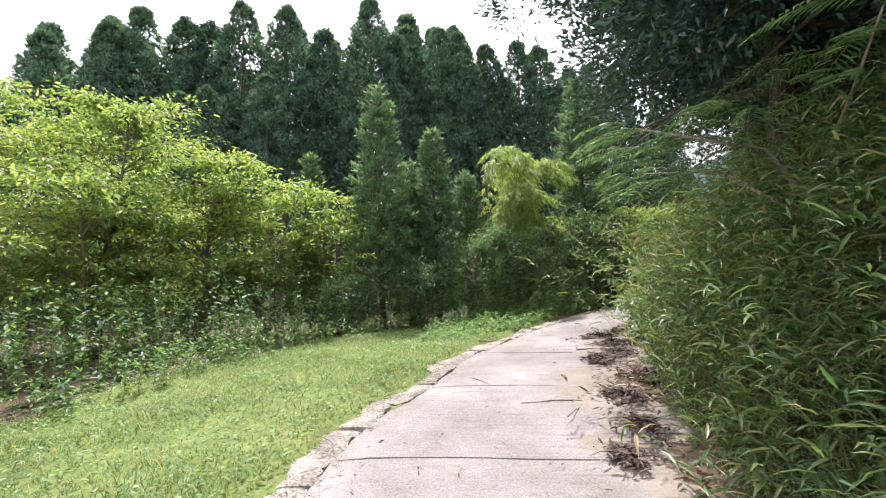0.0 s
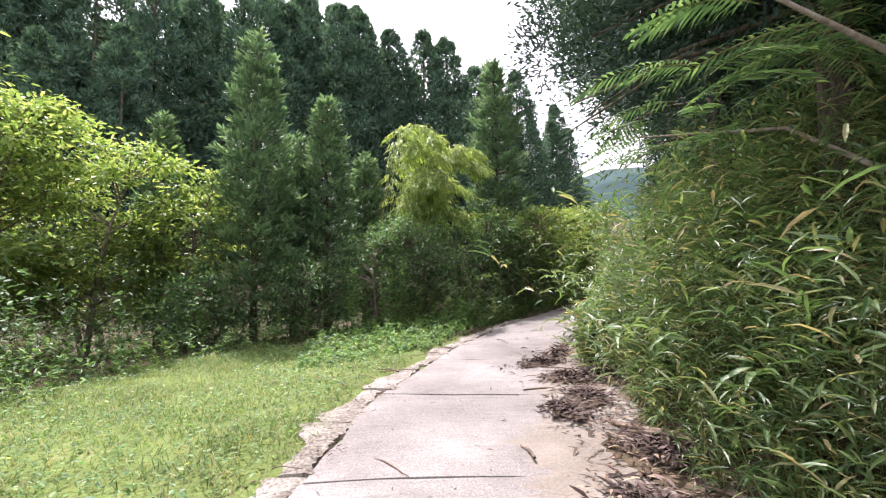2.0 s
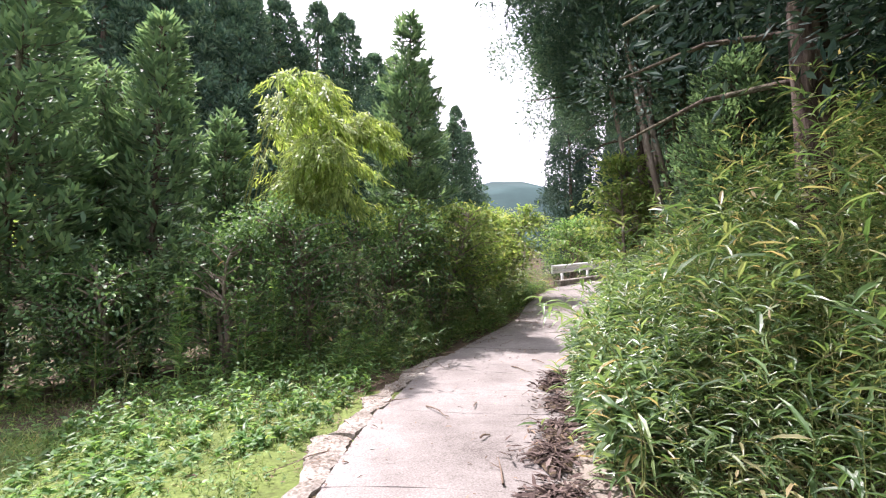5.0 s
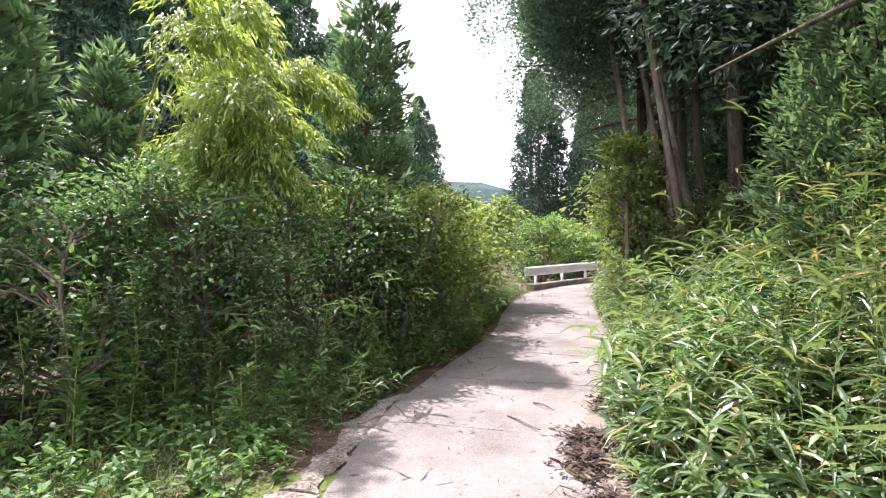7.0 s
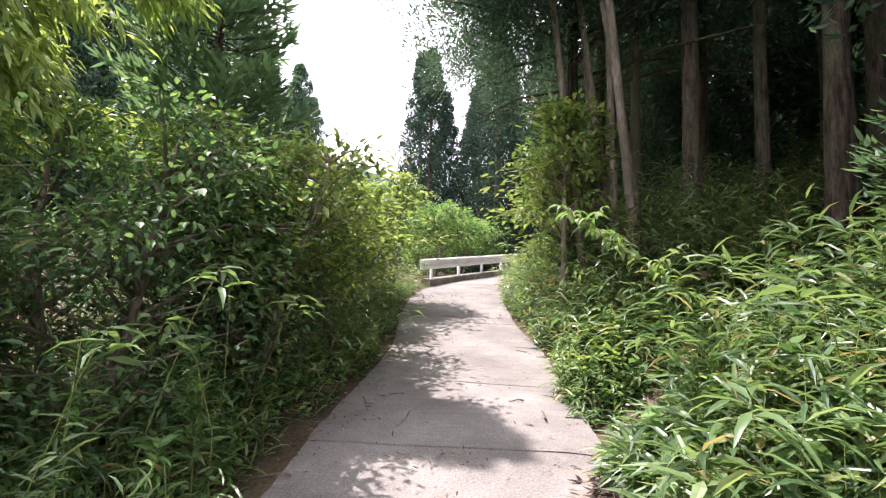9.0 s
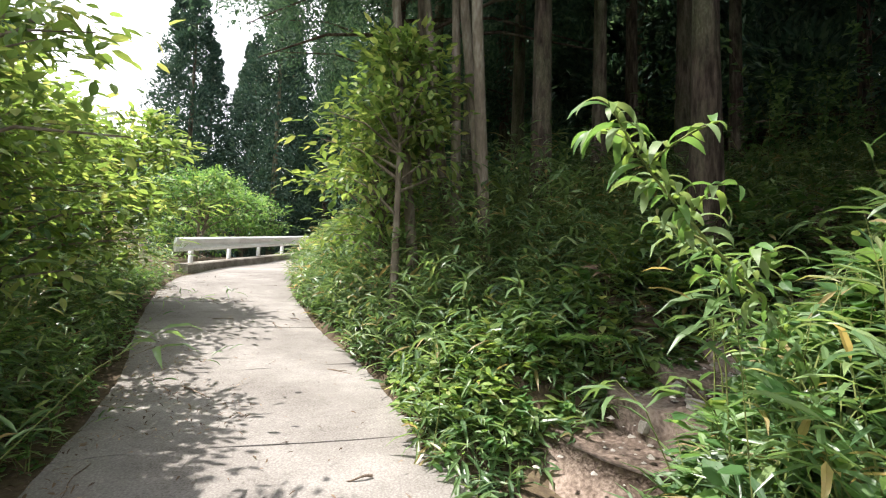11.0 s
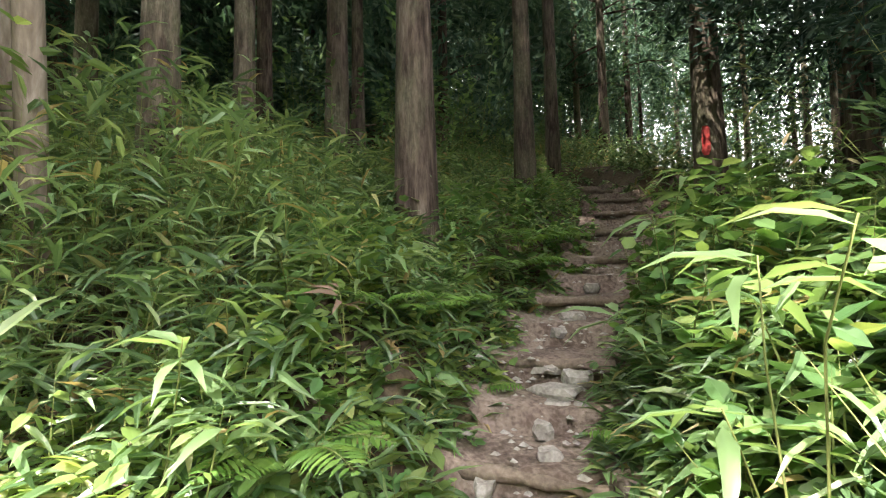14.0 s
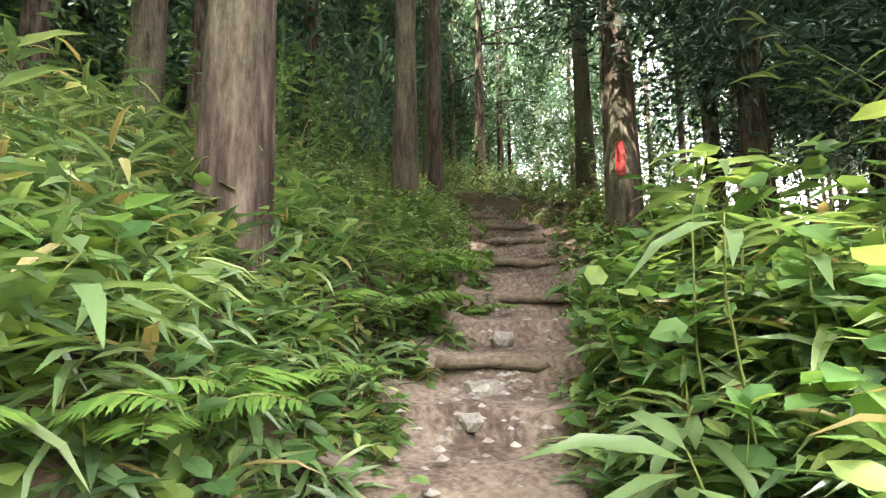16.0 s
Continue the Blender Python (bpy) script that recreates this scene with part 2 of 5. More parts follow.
# leaf outlines: along, across, lift; faces
LANCE = (np.array([(0, 0, 0), (.3, -.5, .03), (.3, 0, 0), (.3, .5, .03), (.68, -.36, -.04), (.68, 0, -.07), (.68, .36, -.04), (1, 0, -.26)]),
         [(0, 2, 1), (0, 3, 2), (1, 2, 5, 4), (2, 3, 6, 5), (4, 5, 7), (5, 6, 7)])
SLIM = (np.array([(0, 0, 0), (.35, -.5, 0), (.35, .5, 0), (.7, -.35, -.08), (.7, .35, -.08), (1, 0, -.25)]), [(0, 2, 1), (1, 2, 4, 3), (3, 4, 5)])
OVAL = (np.array([(0, 0, 0), (.22, -.42, .04), (.22, 0, 0), (.22, .42, .04), (.6, -.45, .0), (.6, 0, -.05), (.6, .45, .0), (1, 0, -.14)]),
        [(0, 2, 1), (0, 3, 2), (1, 2, 5, 4), (2, 3, 6, 5), (4, 5, 7), (5, 6, 7)])
DIAMOND = (np.array([(0, 0, 0), (.45, -.5, 0), (.45, .5, 0), (1, 0, -.1)]), [(0, 2, 3, 1)])
BLADE = (np.array([(0, -.5, 0), (0, .5, 0), (.55, -.35, 0), (.55, .35, 0), (1, 0, -.22)]), [(0, 1, 3, 2), (2, 3, 4)])


def unit(a):
    return a / np.maximum(np.linalg.norm(a, axis=1, keepdims=True), 1e-6)


def leaves(shape, pos, way, length, width, up=None, droop=1.0):
    """Vertices and faces of many leaves: roots, directions, sizes."""
    t, f = shape
    n = len(pos)
    way = unit(np.asarray(way, float))
    up = np.tile((0, 0, 1.0), (n, 1)) if up is None else up
    up = up + rng.normal(0, 0.28, (n, 3))
    side = unit(np.cross(way, up))
    nrm = np.cross(side, way)
    L, W = np.broadcast_to(length, n)[:, None, None], np.broadcast_to(width, n)[:, None, None]
    v = pos[:, None] + way[:, None] * (L * t[None, :, 0, None]) + side[:, None] * (W * t[None, :, 1, None]) + nrm[:, None] * (L * droop * t[None, :, 2, None])
    k = len(t)
    first = np.arange(n)[:, None] * k
    faces = [q for p in f for q in (first + np.array(p)).tolist()]
    return v.reshape(-1, 3), faces


def tubes(lines, sides=5):
    """Tapered tubes along lines of (x, y, z, radius)."""
    vs, fs = [], []
    for ln in lines:
        ln = np.asarray(ln, float)
        p, r = ln[:, :3], ln[:, 3]
        d = unit(np.gradient(p, axis=0))
        ref = np.array((1.0, 0, 0)) if abs(d[0][0]) < 0.8 else np.array((0, 1.0, 0))
        a = unit(np.cross(d, ref))
        b = np.cross(d, a)
        base = sum(len(x) for x in vs)
        ang = np.linspace(0, 2 * np.pi, sides, endpoint=False)
        ring = p[:, None] + r[:, None, None] * (a[:, None] * np.cos(ang)[None, :, None] + b[:, None] * np.sin(ang)[None, :, None])
        vs.append(ring.reshape(-1, 3))
        for i in range(len(p) - 1):
            for j in range(sides):
                k = (j + 1) % sides
                fs.append((base + i * sides + j, base + i * sides + k, base + (i + 1) * sides + k, base + (i + 1) * sides + j))
        fs.append(tuple(base + (len(p) - 1) * sides + j for j in range(sides)))
    return np.concatenate(vs), fs


def merge(*sets):
    vs, fs, ix, base = [], [], [], 0
    for k, (v, f) in enumerate(sets):
        vs.append(v)
        fs += f if base == 0 else [[base + i for i in q] for q in f]
        ix += [k] * len(f)
        base += len(v)
    return np.concatenate(vs), fs, ix


# ---- the lie of the land ----
ROAD = np.array([(-1.0, -30, -3.0), (-0.6, -8, -0.8), (0.0, 0, 0.0), (0.12, 3.4, 0.36), (0.5, 5.1, 0.55), (1.1, 7.0, 0.74), (2.6, 9.6, 0.87), (4.2, 11.5, 1.04), (6.0, 13.0, 1.24),
                 (8.2, 14.75, 1.52), (10.2, 16.8, 1.92), (12.1, 18.5, 2.3), (13.9, 19.5, 2.58), (16.5, 20.2, 2.88), (20.5, 20.8, 3.3), (28, 20.5, 3.9), (44, 17, 4.8)])
TRAIL = np.array([(6.9, 11.9, 1.19), (7.5, 11.35, 1.42), (7.95, 10.85, 1.76), (8.35, 10.35, 1.98), (8.78, 9.85, 2.23), (9.05, 9.25, 2.47), (9.6, 8.2, 2.92), (10.4, 7.1, 3.42), (11.3, 6.2, 3.85), (13.0, 5.4, 4.5)])


def smooth_line(p, n):
    """Catmull-Rom through the points."""
    out = []
    for i in range(len(p) - 1):
        a, b, c, d = p[max(i - 1, 0)], p[i], p[i + 1], p[min(i + 2, len(p) - 1)]
        for t in np.linspace(0, 1, n, endpoint=False):
            out.append(0.5 * (2 * b + (c - a) * t + (2 * a - 5 * b + 4 * c - d) * t * t + (3 * b - a - 3 * c + d) * t ** 3))
    out.append(p[-1])
    return np.array(out)


ROADL = smooth_line(ROAD, 8)
TRAILL = smooth_line(TRAIL, 8)


def nearest(line, x, y):
    """For many places: signed distance (right of the line is plus), height of the line there, index."""
    p = np.stack([np.ravel(x), np.ravel(y)], 1).astype(float)
    best = np.full(len(p), 1e9)
    dist, hgt, idx = np.zeros(len(p)), np.zeros(len(p)), np.zeros(len(p))
    for i in range(len(line) - 1):
        a, b = line[i, :2], line[i + 1, :2]
        ab = b - a
        t = np.clip(((p - a) @ ab) / (ab @ ab), 0, 1)
        q = p - (a + t[:, None] * ab)
        d = np.hypot(q[:, 0], q[:, 1])
        s = np.where(ab[0] * q[:, 1] - ab[1] * q[:, 0] > 0, -1.0, 1.0)
        m = d < best
        best[m] = d[m]
        dist[m], hgt[m], idx[m] = (d * s)[m], (line[i, 2] + t * (line[i + 1, 2] - line[i, 2]))[m], (i + t)[m]
    return dist, hgt, idx


def step01(v, a, b):
    t = np.clip((v - a) / (b - a), 0, 1)
    return t * t * (3 - 2 * t)


def bumps(x, y, f):
    return np.sin(x * f + 1.3 * np.sin(y * f * 0.7)) * np.cos(y * f * 1.1 + np.sin(x * f * 0.6))


def lane_edge(y):
    """Half width of the concrete on its grassy side."""
    return np.interp(y, [3.0, 4.5, 6.0, 8.3, 11.0, 12.9], [1.08, 0.95, 0.68, 0.68, 0.86, 1.10])


def land(x, y):
    """Height of the ground at many places."""
    x, y = np.ravel(np.asarray(x, float)), np.ravel(np.asarray(y, float))
    d, h, _ = nearest(ROADL, x, y)
    u = np.clip(d - 1.2 - 0.5 * step01(10.0 - y, 0, 1.5), 0, None)
    right = 0.75 * np.minimum(u, 1.8) + 0.30 * np.clip(u - 1.8, 0, 28) - 0.10 * np.clip(u - 34, 0, 40)
    left = -np.clip(-d - 1.5, 0, 12) * 0.035
    z = h + right + left
    z = z + 0.05 * bumps(x, y, 1.9) * step01(np.abs(d), 1.3, 2.4) + 0.25 * bumps(x, y, 0.35) * step01(np.abs(d), 5, 12)
    hillside = np.clip(y - 25 - 0.25 * np.clip(x, 0, 99), 0, 60) * 0.33 * step01(12 - x + 0.55 * y, -4, 10)
    z = z + np.where(d < 0, hillside, 0)
    far = np.hypot(x - 8, y - 12)
    z = z * (1 - step01(far, 60, 140)) + 3.0 * step01(far, 60, 140)
    z = z + 105 * np.exp(-(((x - 250) / 150) ** 2 + ((y - 350) / 90) ** 2)) * step01(far, 120, 260)
    z = z - 0.045 * step01(np.where(d < 0, lane_edge(y), 1.25) - np.abs(d), 0, 0.15) - 0.034 * step01(np.where(d < 0, lane_edge(y) + 0.5, 1.25) - np.abs(d), 0, 0.2)
    td, th, ti = nearest(TRAILL, x, y)
    w = 1 - step01(np.abs(td), 0.36, 1.05)
    return z * (1 - w) + (th - 0.06) * w


def ground_at(x, y):
    return float(land([x], [y])[0])


ax = np.concatenate([-np.geomspace(900, 15, 26), np.arange(-14, 26, 0.3), np.geomspace(27, 900, 26)])
ay = np.concatenate([-np.geomspace(900, 9, 26), np.arange(-8, 32, 0.3), np.geomspace(33, 900, 26)])
gx, gy = np.meshgrid(ax, ay)
gv = np.stack([gx.ravel(), gy.ravel(), land(gx, gy)], 1)
nx = len(ax)
gf = [(j * nx + i, j * nx + i + 1, (j + 1) * nx + i + 1, (j + 1) * nx + i) for j in range(len(ay) - 1) for i in range(nx - 1)]
gd, _, _ = nearest(ROADL, np.array([gv[list(q), 0].mean() for q in gf]), np.array([gv[list(q), 1].mean() for q in gf]))
gc = np.array([gv[list(q)].mean(0) for q in gf])
turf = (gd < -0.7) & (gd > -5.6) & (gc[:, 1] < 11.5)
# teal haze of the distance is mixed into the base colour
WOODS = leaf_mat("hazy_far_woods", [(0.0, (0.026, 0.052, 0.05)), (1.0, (0.042, 0.075, 0.07))], 0.0, 0.9, 0.1, 0.03)
tagged(new("ground", mesh_of("ground", gv, gf, [SOIL, TURF, WOODS], True, np.where(np.hypot(gc[:, 0], gc[:, 1]) > 90, 2, turf.astype(int)).tolist())), "dark forest soil with leaf litter and turf", "ground", kind="structure")


# ---- road ----
def ribbon(line, i0, i1, lo, hi, lift, thick, cross=9, edge=0.05, mat=None, name="slab", seed=1):
    """A slab of concrete along the line, between two offsets, with broken edges."""
    r = np.random.default_rng(seed)
    s = np.arange(i0, i1 + 1e-6, 0.125)
    k = np.arange(len(line))
    p = np.stack([np.interp(s, k, line[:, c]) for c in range(3)], 1)
    t = np.gradient(p[:, :2], axis=0)
    t = unit(t)
    nrm = np.stack([t[:, 1], -t[:, 0]], 1)
    rows = []
    n = len(s)
    lo = lo(p[:, 1]) if callable(lo) else lo
    hi = hi(p[:, 1]) if callable(hi) else hi
    jl, jr = r.normal(0, edge, n).cumsum() * 0.3, r.normal(0, edge, n).cumsum() * 0.3
    jl, jr = jl - jl.mean(), jr - jr.mean()
    for c in range(cross):
        f = c / (cross - 1)
        o = (lo + jl) * (1 - f) + (hi + jr) * f
        z = p[:, 2] + lift + 0.012 * np.sin(o * 2.1 + s * 0.6) + r.normal(0, 0.002, n) - (0.012 if c in (0, cross - 1) else 0)
        rows.append(np.stack([p[:, 0] + nrm[:, 0] * o, p[:, 1] + nrm[:, 1] * o, z], 1))
    low = [rows[0] - (0, 0, thick), rows[-1] - (0, 0, thick)]
    v = np.concatenate([low[0], *rows, low[1]])
    f = [(c * n + i, c * n + i + 1, (c + 1) * n + i + 1, (c + 1) * n + i) for c in range(cross + 1) for i in range(n - 1)]
    f += [tuple(c * n for c in range(cross + 2)), tuple(c * n + n - 1 for c in reversed(range(cross + 2)))]
    return mesh_of(name, v, f, mat, False)


road = tagged(new("road"), "narrow worn pale concrete lane with open joints", "road", kind="structure")
cum = np.concatenate([[0], np.hypot(*np.diff(ROADL[:, :2], axis=0).T).cumsum()])
s0 = float(np.interp(7.1, ROADL[:, 1][:80], cum[:80])) - 1.8 * 18
k = 0
while s0 + 1.8 * k < cum[-1] - 4:
    a = s0 + 1.8 * k
    b = a + 1.8 - (0.0 if a > cum[48] + 3 else 0.006 if k % 2 else 0.002)
    if a > 0:
        ia, ib = np.interp([a, b], cum, np.arange(len(cum)))
        part("slab", ribbon(ROADL, ia, ib, lambda y: -lane_edge(y), 1.30, 0.0, 0.14, edge=0.012, mat=CONCRETE, seed=k), road)
    k += 1
ia, ib = np.interp(np.interp([2.0, 12.9], ROADL[:72, 1], cum[:72]), cum, np.arange(len(cum)))
cuts = [0.01, 0.09, 0.165, 0.245, 0.32, 0.40, 0.48, 0.56, 0.64, 0.73, 0.82, 0.90]
for k, (a, b) in enumerate(zip(cuts[:-1], cuts[1:])):
    b, w = b - 0.002, (0.27, 0.29, 0.28, 0.30, 0.27, 0.28, 0.29, 0.26, 0.24, 0.26, 0.21)[k]
    part("edging", ribbon(ROADL, ia + (ib - ia) * a, ia + (ib - ia) * b, lambda y: -lane_edge(y) - w, lambda y: -lane_edge(y) - 0.012, 0.003 - 0.008 * (k % 2), 0.12, 5, 0.07, PALE, "edging", 3 + k), road, "broken pale concrete edging")
sd = np.interp(np.interp([2.0, 12.5], ROADL[:80, 1], cum[:80]), cum, np.arange(len(cum)))
tagged(new("silt", ribbon(ROADL, sd[0], sd[1], 0.85, 2.1, 0.006, 0.02, 6, 0.12, SAND, "silt", 5)), "pale washed silt along the lane edge", "silt", kind="stuff")


# ---- guard rail ----
def guard_rail():
    p0, p1 = np.array((13.0, 20.7)), np.array((20.6, 22.3))
    way = (p1 - p0) / np.linalg.norm(p1 - p0)
    n = np.array((way[1], -way[0]))
    length = np.linalg.norm(p1 - p0)
    z0 = 2.60
    rise = 0.80 / length
    rail = thing("guard_rail", "white painted steel guard rail on low concrete kerb", "guard rail", (p0[0], p0[1], z0))
    prof = [(0.03, 0.42), (0.07, 0.45), (0.07, 0.50), (0.02, 0.56), (0.02, 0.60), (0.07, 0.66), (0.07, 0.71), (0.03, 0.75), (0.015, 0.75), (0.0, 0.60), (0.0, 0.55), (0.015, 0.42)]
    st = np.linspace(-0.25, length + 10, 9)
    v = np.array([(way[0] * s + n[0] * a, way[1] * s + n[1] * a, rise * s + b) for s in st for a, b in prof])
    m = len(prof)
    f = [(i * m + j, i * m + (j + 1) % m, (i + 1) * m + (j + 1) % m, (i + 1) * m + j) for i in range(len(st) - 1) for j in range(m)]
    f += [tuple(range(m)), tuple(reversed(range((len(st) - 1) * m, len(st) * m)))]
    part("beam", mesh_of("beam", v, f, RAILPAINT, False), rail)
    pv, pf = tubes([[(0, 0, -0.15, 0.055), (0, 0, 0.70, 0.055), (0, 0, 0.715, 0.03)]], 10)
    pm = mesh_of("post", pv, pf, RAILPAINT)
    for i in range(11):
        s = 0.5 + 1.7 * i
        part("post", pm, rail).location = (way[0] * s - n[0] * 0.06, way[1] * s - n[1] * 0.06, rise * s)
    kp = [(0.16, -0.2), (0.16, 0.10), (0.13, 0.13), (-0.15, 0.13), (-0.18, 0.10), (-0.18, -0.2)]
    st = np.linspace(0.1, length + 10, 18)
    v = np.array([(way[0] * s + n[0] * a, way[1] * s + n[1] * a, rise * s + b) for s in st for a, b in kp])
    f = [(i * 6 + j, i * 6 + (j + 1) % 6, (i + 1) * 6 + (j + 1) % 6, (i + 1) * 6 + j) for i in range(17) for j in range(6)] + [tuple(range(6)), tuple(reversed(range(102, 108)))]
    part("kerb", mesh_of("kerb", v, f, PALE, False), rail, "low pale concrete kerb")


guard_rail()

# ---- trail steps ----
def stone_mesh(seed, sx, sy, sz):
    r = np.random.default_rng(seed)
    bm = bmesh.new()
    bmesh.ops.create_icosphere(bm, subdivisions=2, radius=0.5)
    for v in bm.verts:
        k = 1 + 0.5 * noise.noise(v.co * 2.1 + Vector((seed * 3.1, 0, 0))) + 0.2 * noise.noise(v.co * 6 + Vector((0, seed, 0)))
        v.co = Vector((v.co.x * sx * k, v.co.y * sy * k, max(min(v.co.z, 0.20), -0.4) * sz * k))
    me = bpy.data.meshes.new("stone")
    bm.to_mesh(me)
    bm.free()
    me.materials.append(STONE)
    me.polygons.foreach_set("use_smooth", [False] * len(me.polygons))
    return me


def trail():
    line = TRAILL
    cumt = np.concatenate([[0], np.hypot(*np.diff(line[:, :2], axis=0).T).cumsum()])
    steps = np.arange(0.62, cumt[-1], 0.46)
    path = tagged(new("trail"), "trodden reddish dirt trail with log steps", "trail", kind="structure")
    vs, fs = [], []
    for i, s in enumerate(steps[:-1]):
        # each tread is nearly level, its front held by a log
        e = s + 0.46
        r = np.random.default_rng(i)
        q = []
        for t in np.linspace(s, e, 5):
            c = np.array([np.interp(t, cumt, line[:, k]) for k in range(3)])
            ahead = np.array([np.interp(t + 0.05, cumt, line[:, k]) for k in range(2)]) - c[:2]
            nn = np.array((ahead[1], -ahead[0])) / max(np.linalg.norm(ahead), 1e-6) if np.linalg.norm(ahead) > 1e-6 else np.array((0.7, 0.7))
            lvl = np.interp(s + 0.30, cumt, line[:, 2]) + 0.02 * (t - s) / 0.46
            for o in np.linspace(-0.52, 0.52, 9):
                rim = 0.07 * max(abs(o) - 0.26, 0) / 0.26
                q.append((*(c[:2] + nn * o), lvl + rim + r.normal(0, 0.009)))
        base = len(vs)
        vs += q
        fs += [(base + a * 9 + b, base + a * 9 + b + 1, base + (a + 1) * 9 + b + 1, base + (a + 1) * 9 + b) for a in range(4) for b in range(8)]
        if i > 0:
            prev = base - 9
            fs += [(prev + b, prev + b + 1, base + b + 1, base + b) for b in range(8)]
    # the foot of the trail runs out under the leaves of the bank
    base, out = len(vs), np.array(vs[0:9]) - np.array(vs[9:18])
    for k in (1, 2, 3):
        q = [np.array(vs[b]) + out[b] * 1.1 * k for b in range(9)]
        vs += [(p[0], p[1], ground_at(p[0], p[1]) + 0.02 - 0.012 * k) for p in q]
    fs += [(base + b + 1, base + b, b, b + 1) for b in range(8)]
    fs += [(base + (k + 1) * 9 + b + 1, base + (k + 1) * 9 + b, base + k * 9 + b, base + k * 9 + b + 1) for k in range(2) for b in range(8)]
    part("bed", mesh_of("bed", np.array(vs), fs, DIRT), path)
    for i, s in enumerate(steps[2:-1:2]):
        r = np.random.default_rng(50 + i)
        c = np.array([np.interp(s, cumt, line[:, k]) for k in range(3)])
        ahead = np.array([np.interp(s + 0.1, cumt, line[:, k]) for k in range(2)]) - c[:2]
        nn = np.array((ahead[1], -ahead[0])) / np.linalg.norm(ahead)
        top = np.interp(s + 0.30, cumt, line[:, 2])
        w = 0.33 + r.uniform(-0.06, 0.05)
        ln = [(*(nn * o), r.normal(0, 0.006), 0.036 + r.normal(0, 0.007)) for o in np.linspace(-w, w, 9)]
        v, f = tubes([ln], 9)
        f.append(tuple(reversed(range(9))))
        st = part("log_step", mesh_of("log_step", v, f, WOOD))
        st.location, st.rotation_euler = (c[0], c[1], top - 0.030), (0, 0, r.normal(0, 0.12))
        tagged(st, "weathered round log laid across dirt trail", "log step", "log steps of the trail")


trail()
STONES = [(8.42, 10.22, 0.26, 0.18), (8.62, 10.05, 0.24, 0.2), (8.45, 10.02, 0.18, 0.14), (8.3, 10.32, 0.12, 0.1), (8.22, 10.5, 0.1, 0.08), (8.72, 10.1, 0.16, 0.12), (8.05, 10.62, 0.12, 0.1), (8.1, 10.95, 0.09, 0.08),
          (9.0, 9.5, 0.16, 0.1), (8.9, 9.72, 0.12, 0.1), (7.8, 10.9, 0.13, 0.1), (9.25, 9.0, 0.14, 0.1), (8.2, 10.25, 0.10, 0.07), (7.75, 11.2, 0.08, 0.06)]
for i, (x, y, a, b) in enumerate(STONES):
    td, th, _ = nearest(TRAILL, [x], [y])
    ob = part("stone", stone_mesh(i, a * 1.25, b * 1.25, 0.16))
    ob.location, ob.rotation_euler = (x, y, th[0] + 0.042), (0, 0, i * 1.3)
    tagged(ob, "pale rounded stone bedded in dirt trail", "stone", "stones on the trail")

def pebbles():
    """Small angular grit bedded in the trail."""
    r = np.random.default_rng(95)
    vs, fs = [], []
    for i in range(420):
        k = r.uniform(6, len(TRAILL) - 12)
        a = TRAILL[int(k)]
        o = r.normal(0, 0.2, 2)
        x, y = a[0] + o[0], a[1] + o[1]
        q = r.uniform(0.008, 0.035)
        pts = np.array([(1, 0, 0), (0.3, 0.9, 0), (-0.8, 0.5, 0), (-0.7, -0.6, 0), (0.4, -0.9, 0), (0.1, 0.1, 0.6)]) * r.uniform(0.7, 1.2, (6, 3)) * q
        base = len(vs)
        vs += [tuple(p + (x, y, a[2] + 0.055)) for p in pts]
        fs += [(base + j, base + (j + 1) % 5, base + 5) for j in range(5)]
    tagged(new("grit", mesh_of("grit", np.array(vs), fs, STONE, False)), "small pale grit on the dirt trail", "grit", kind="stuff")


pebbles()


# ---- trees ----
def trunk_set(h, r0, r1, bend=0.12, n=9, seed=0, sides=12, lean=(0, 0), root=1.35):
    r = np.random.default_rng(seed)
    z = np.linspace(-0.3, h, n)
    t = np.clip(z / h, 0, 1)
    wob = bend * np.sin(t * 3.0 + r.uniform(0, 6)) * t
    rad = r0 + (r1 - r0) * t
    rad[0] *= root
    rad[1] *= 1.03
    return [(lean[0] * a * h + w, lean[1] * a * h + w * 0.5, zz, q) for a, w, zz, q in zip(t, wob, z, rad)]


def clump_crown(h0, h1, rad, clumps, per, size, seed, tip=0.5, fuzz=0.85, shape=DIAMOND, up=0.25, slim=0.36, taper=0.65):
    """A cedar's crown of rounded boughs, each a puff of short sprays."""
    r = np.random.default_rng(seed)
    t = r.uniform(0, 1, clumps) ** 1.15
    z = h0 + (h1 - h0) * t
    R = rad * (1 - t) ** taper * np.minimum(1, 0.55 + t * 3) + 0.12
    a = r.uniform(0, 2 * np.pi, clumps)
    q = r.uniform(0.55, 1.05, clumps)
    c = np.stack([R * q * np.cos(a), R * q * np.sin(a), z - 0.12 * R * q], 1)
    cr = fuzz * (0.35 + 0.65 * (1 - t) if taper < 0.7 else 0.22 + 0.78 * (1 - t) ** 0.8) * r.uniform(0.65, 1.25, clumps)
    n = clumps * per
    d = unit(r.normal(0, 1, (n, 3)) + np.repeat(np.stack([np.cos(a), np.sin(a), np.full(clumps, 0.5)], 1), per, 0) * 0.7)
    pos = np.repeat(c, per, 0) + d * np.repeat(cr, per)[:, None] * r.uniform(0.45, 1.0, n)[:, None]
    way = d + r.normal(0, 0.45, (n, 3)) + (0, 0, up)
    return leaves(shape, pos, way, size * r.uniform(0.7, 1.4, n), size * slim * r.uniform(0.7, 1.3, n), up=unit(r.normal(0, 1, (n, 3))))


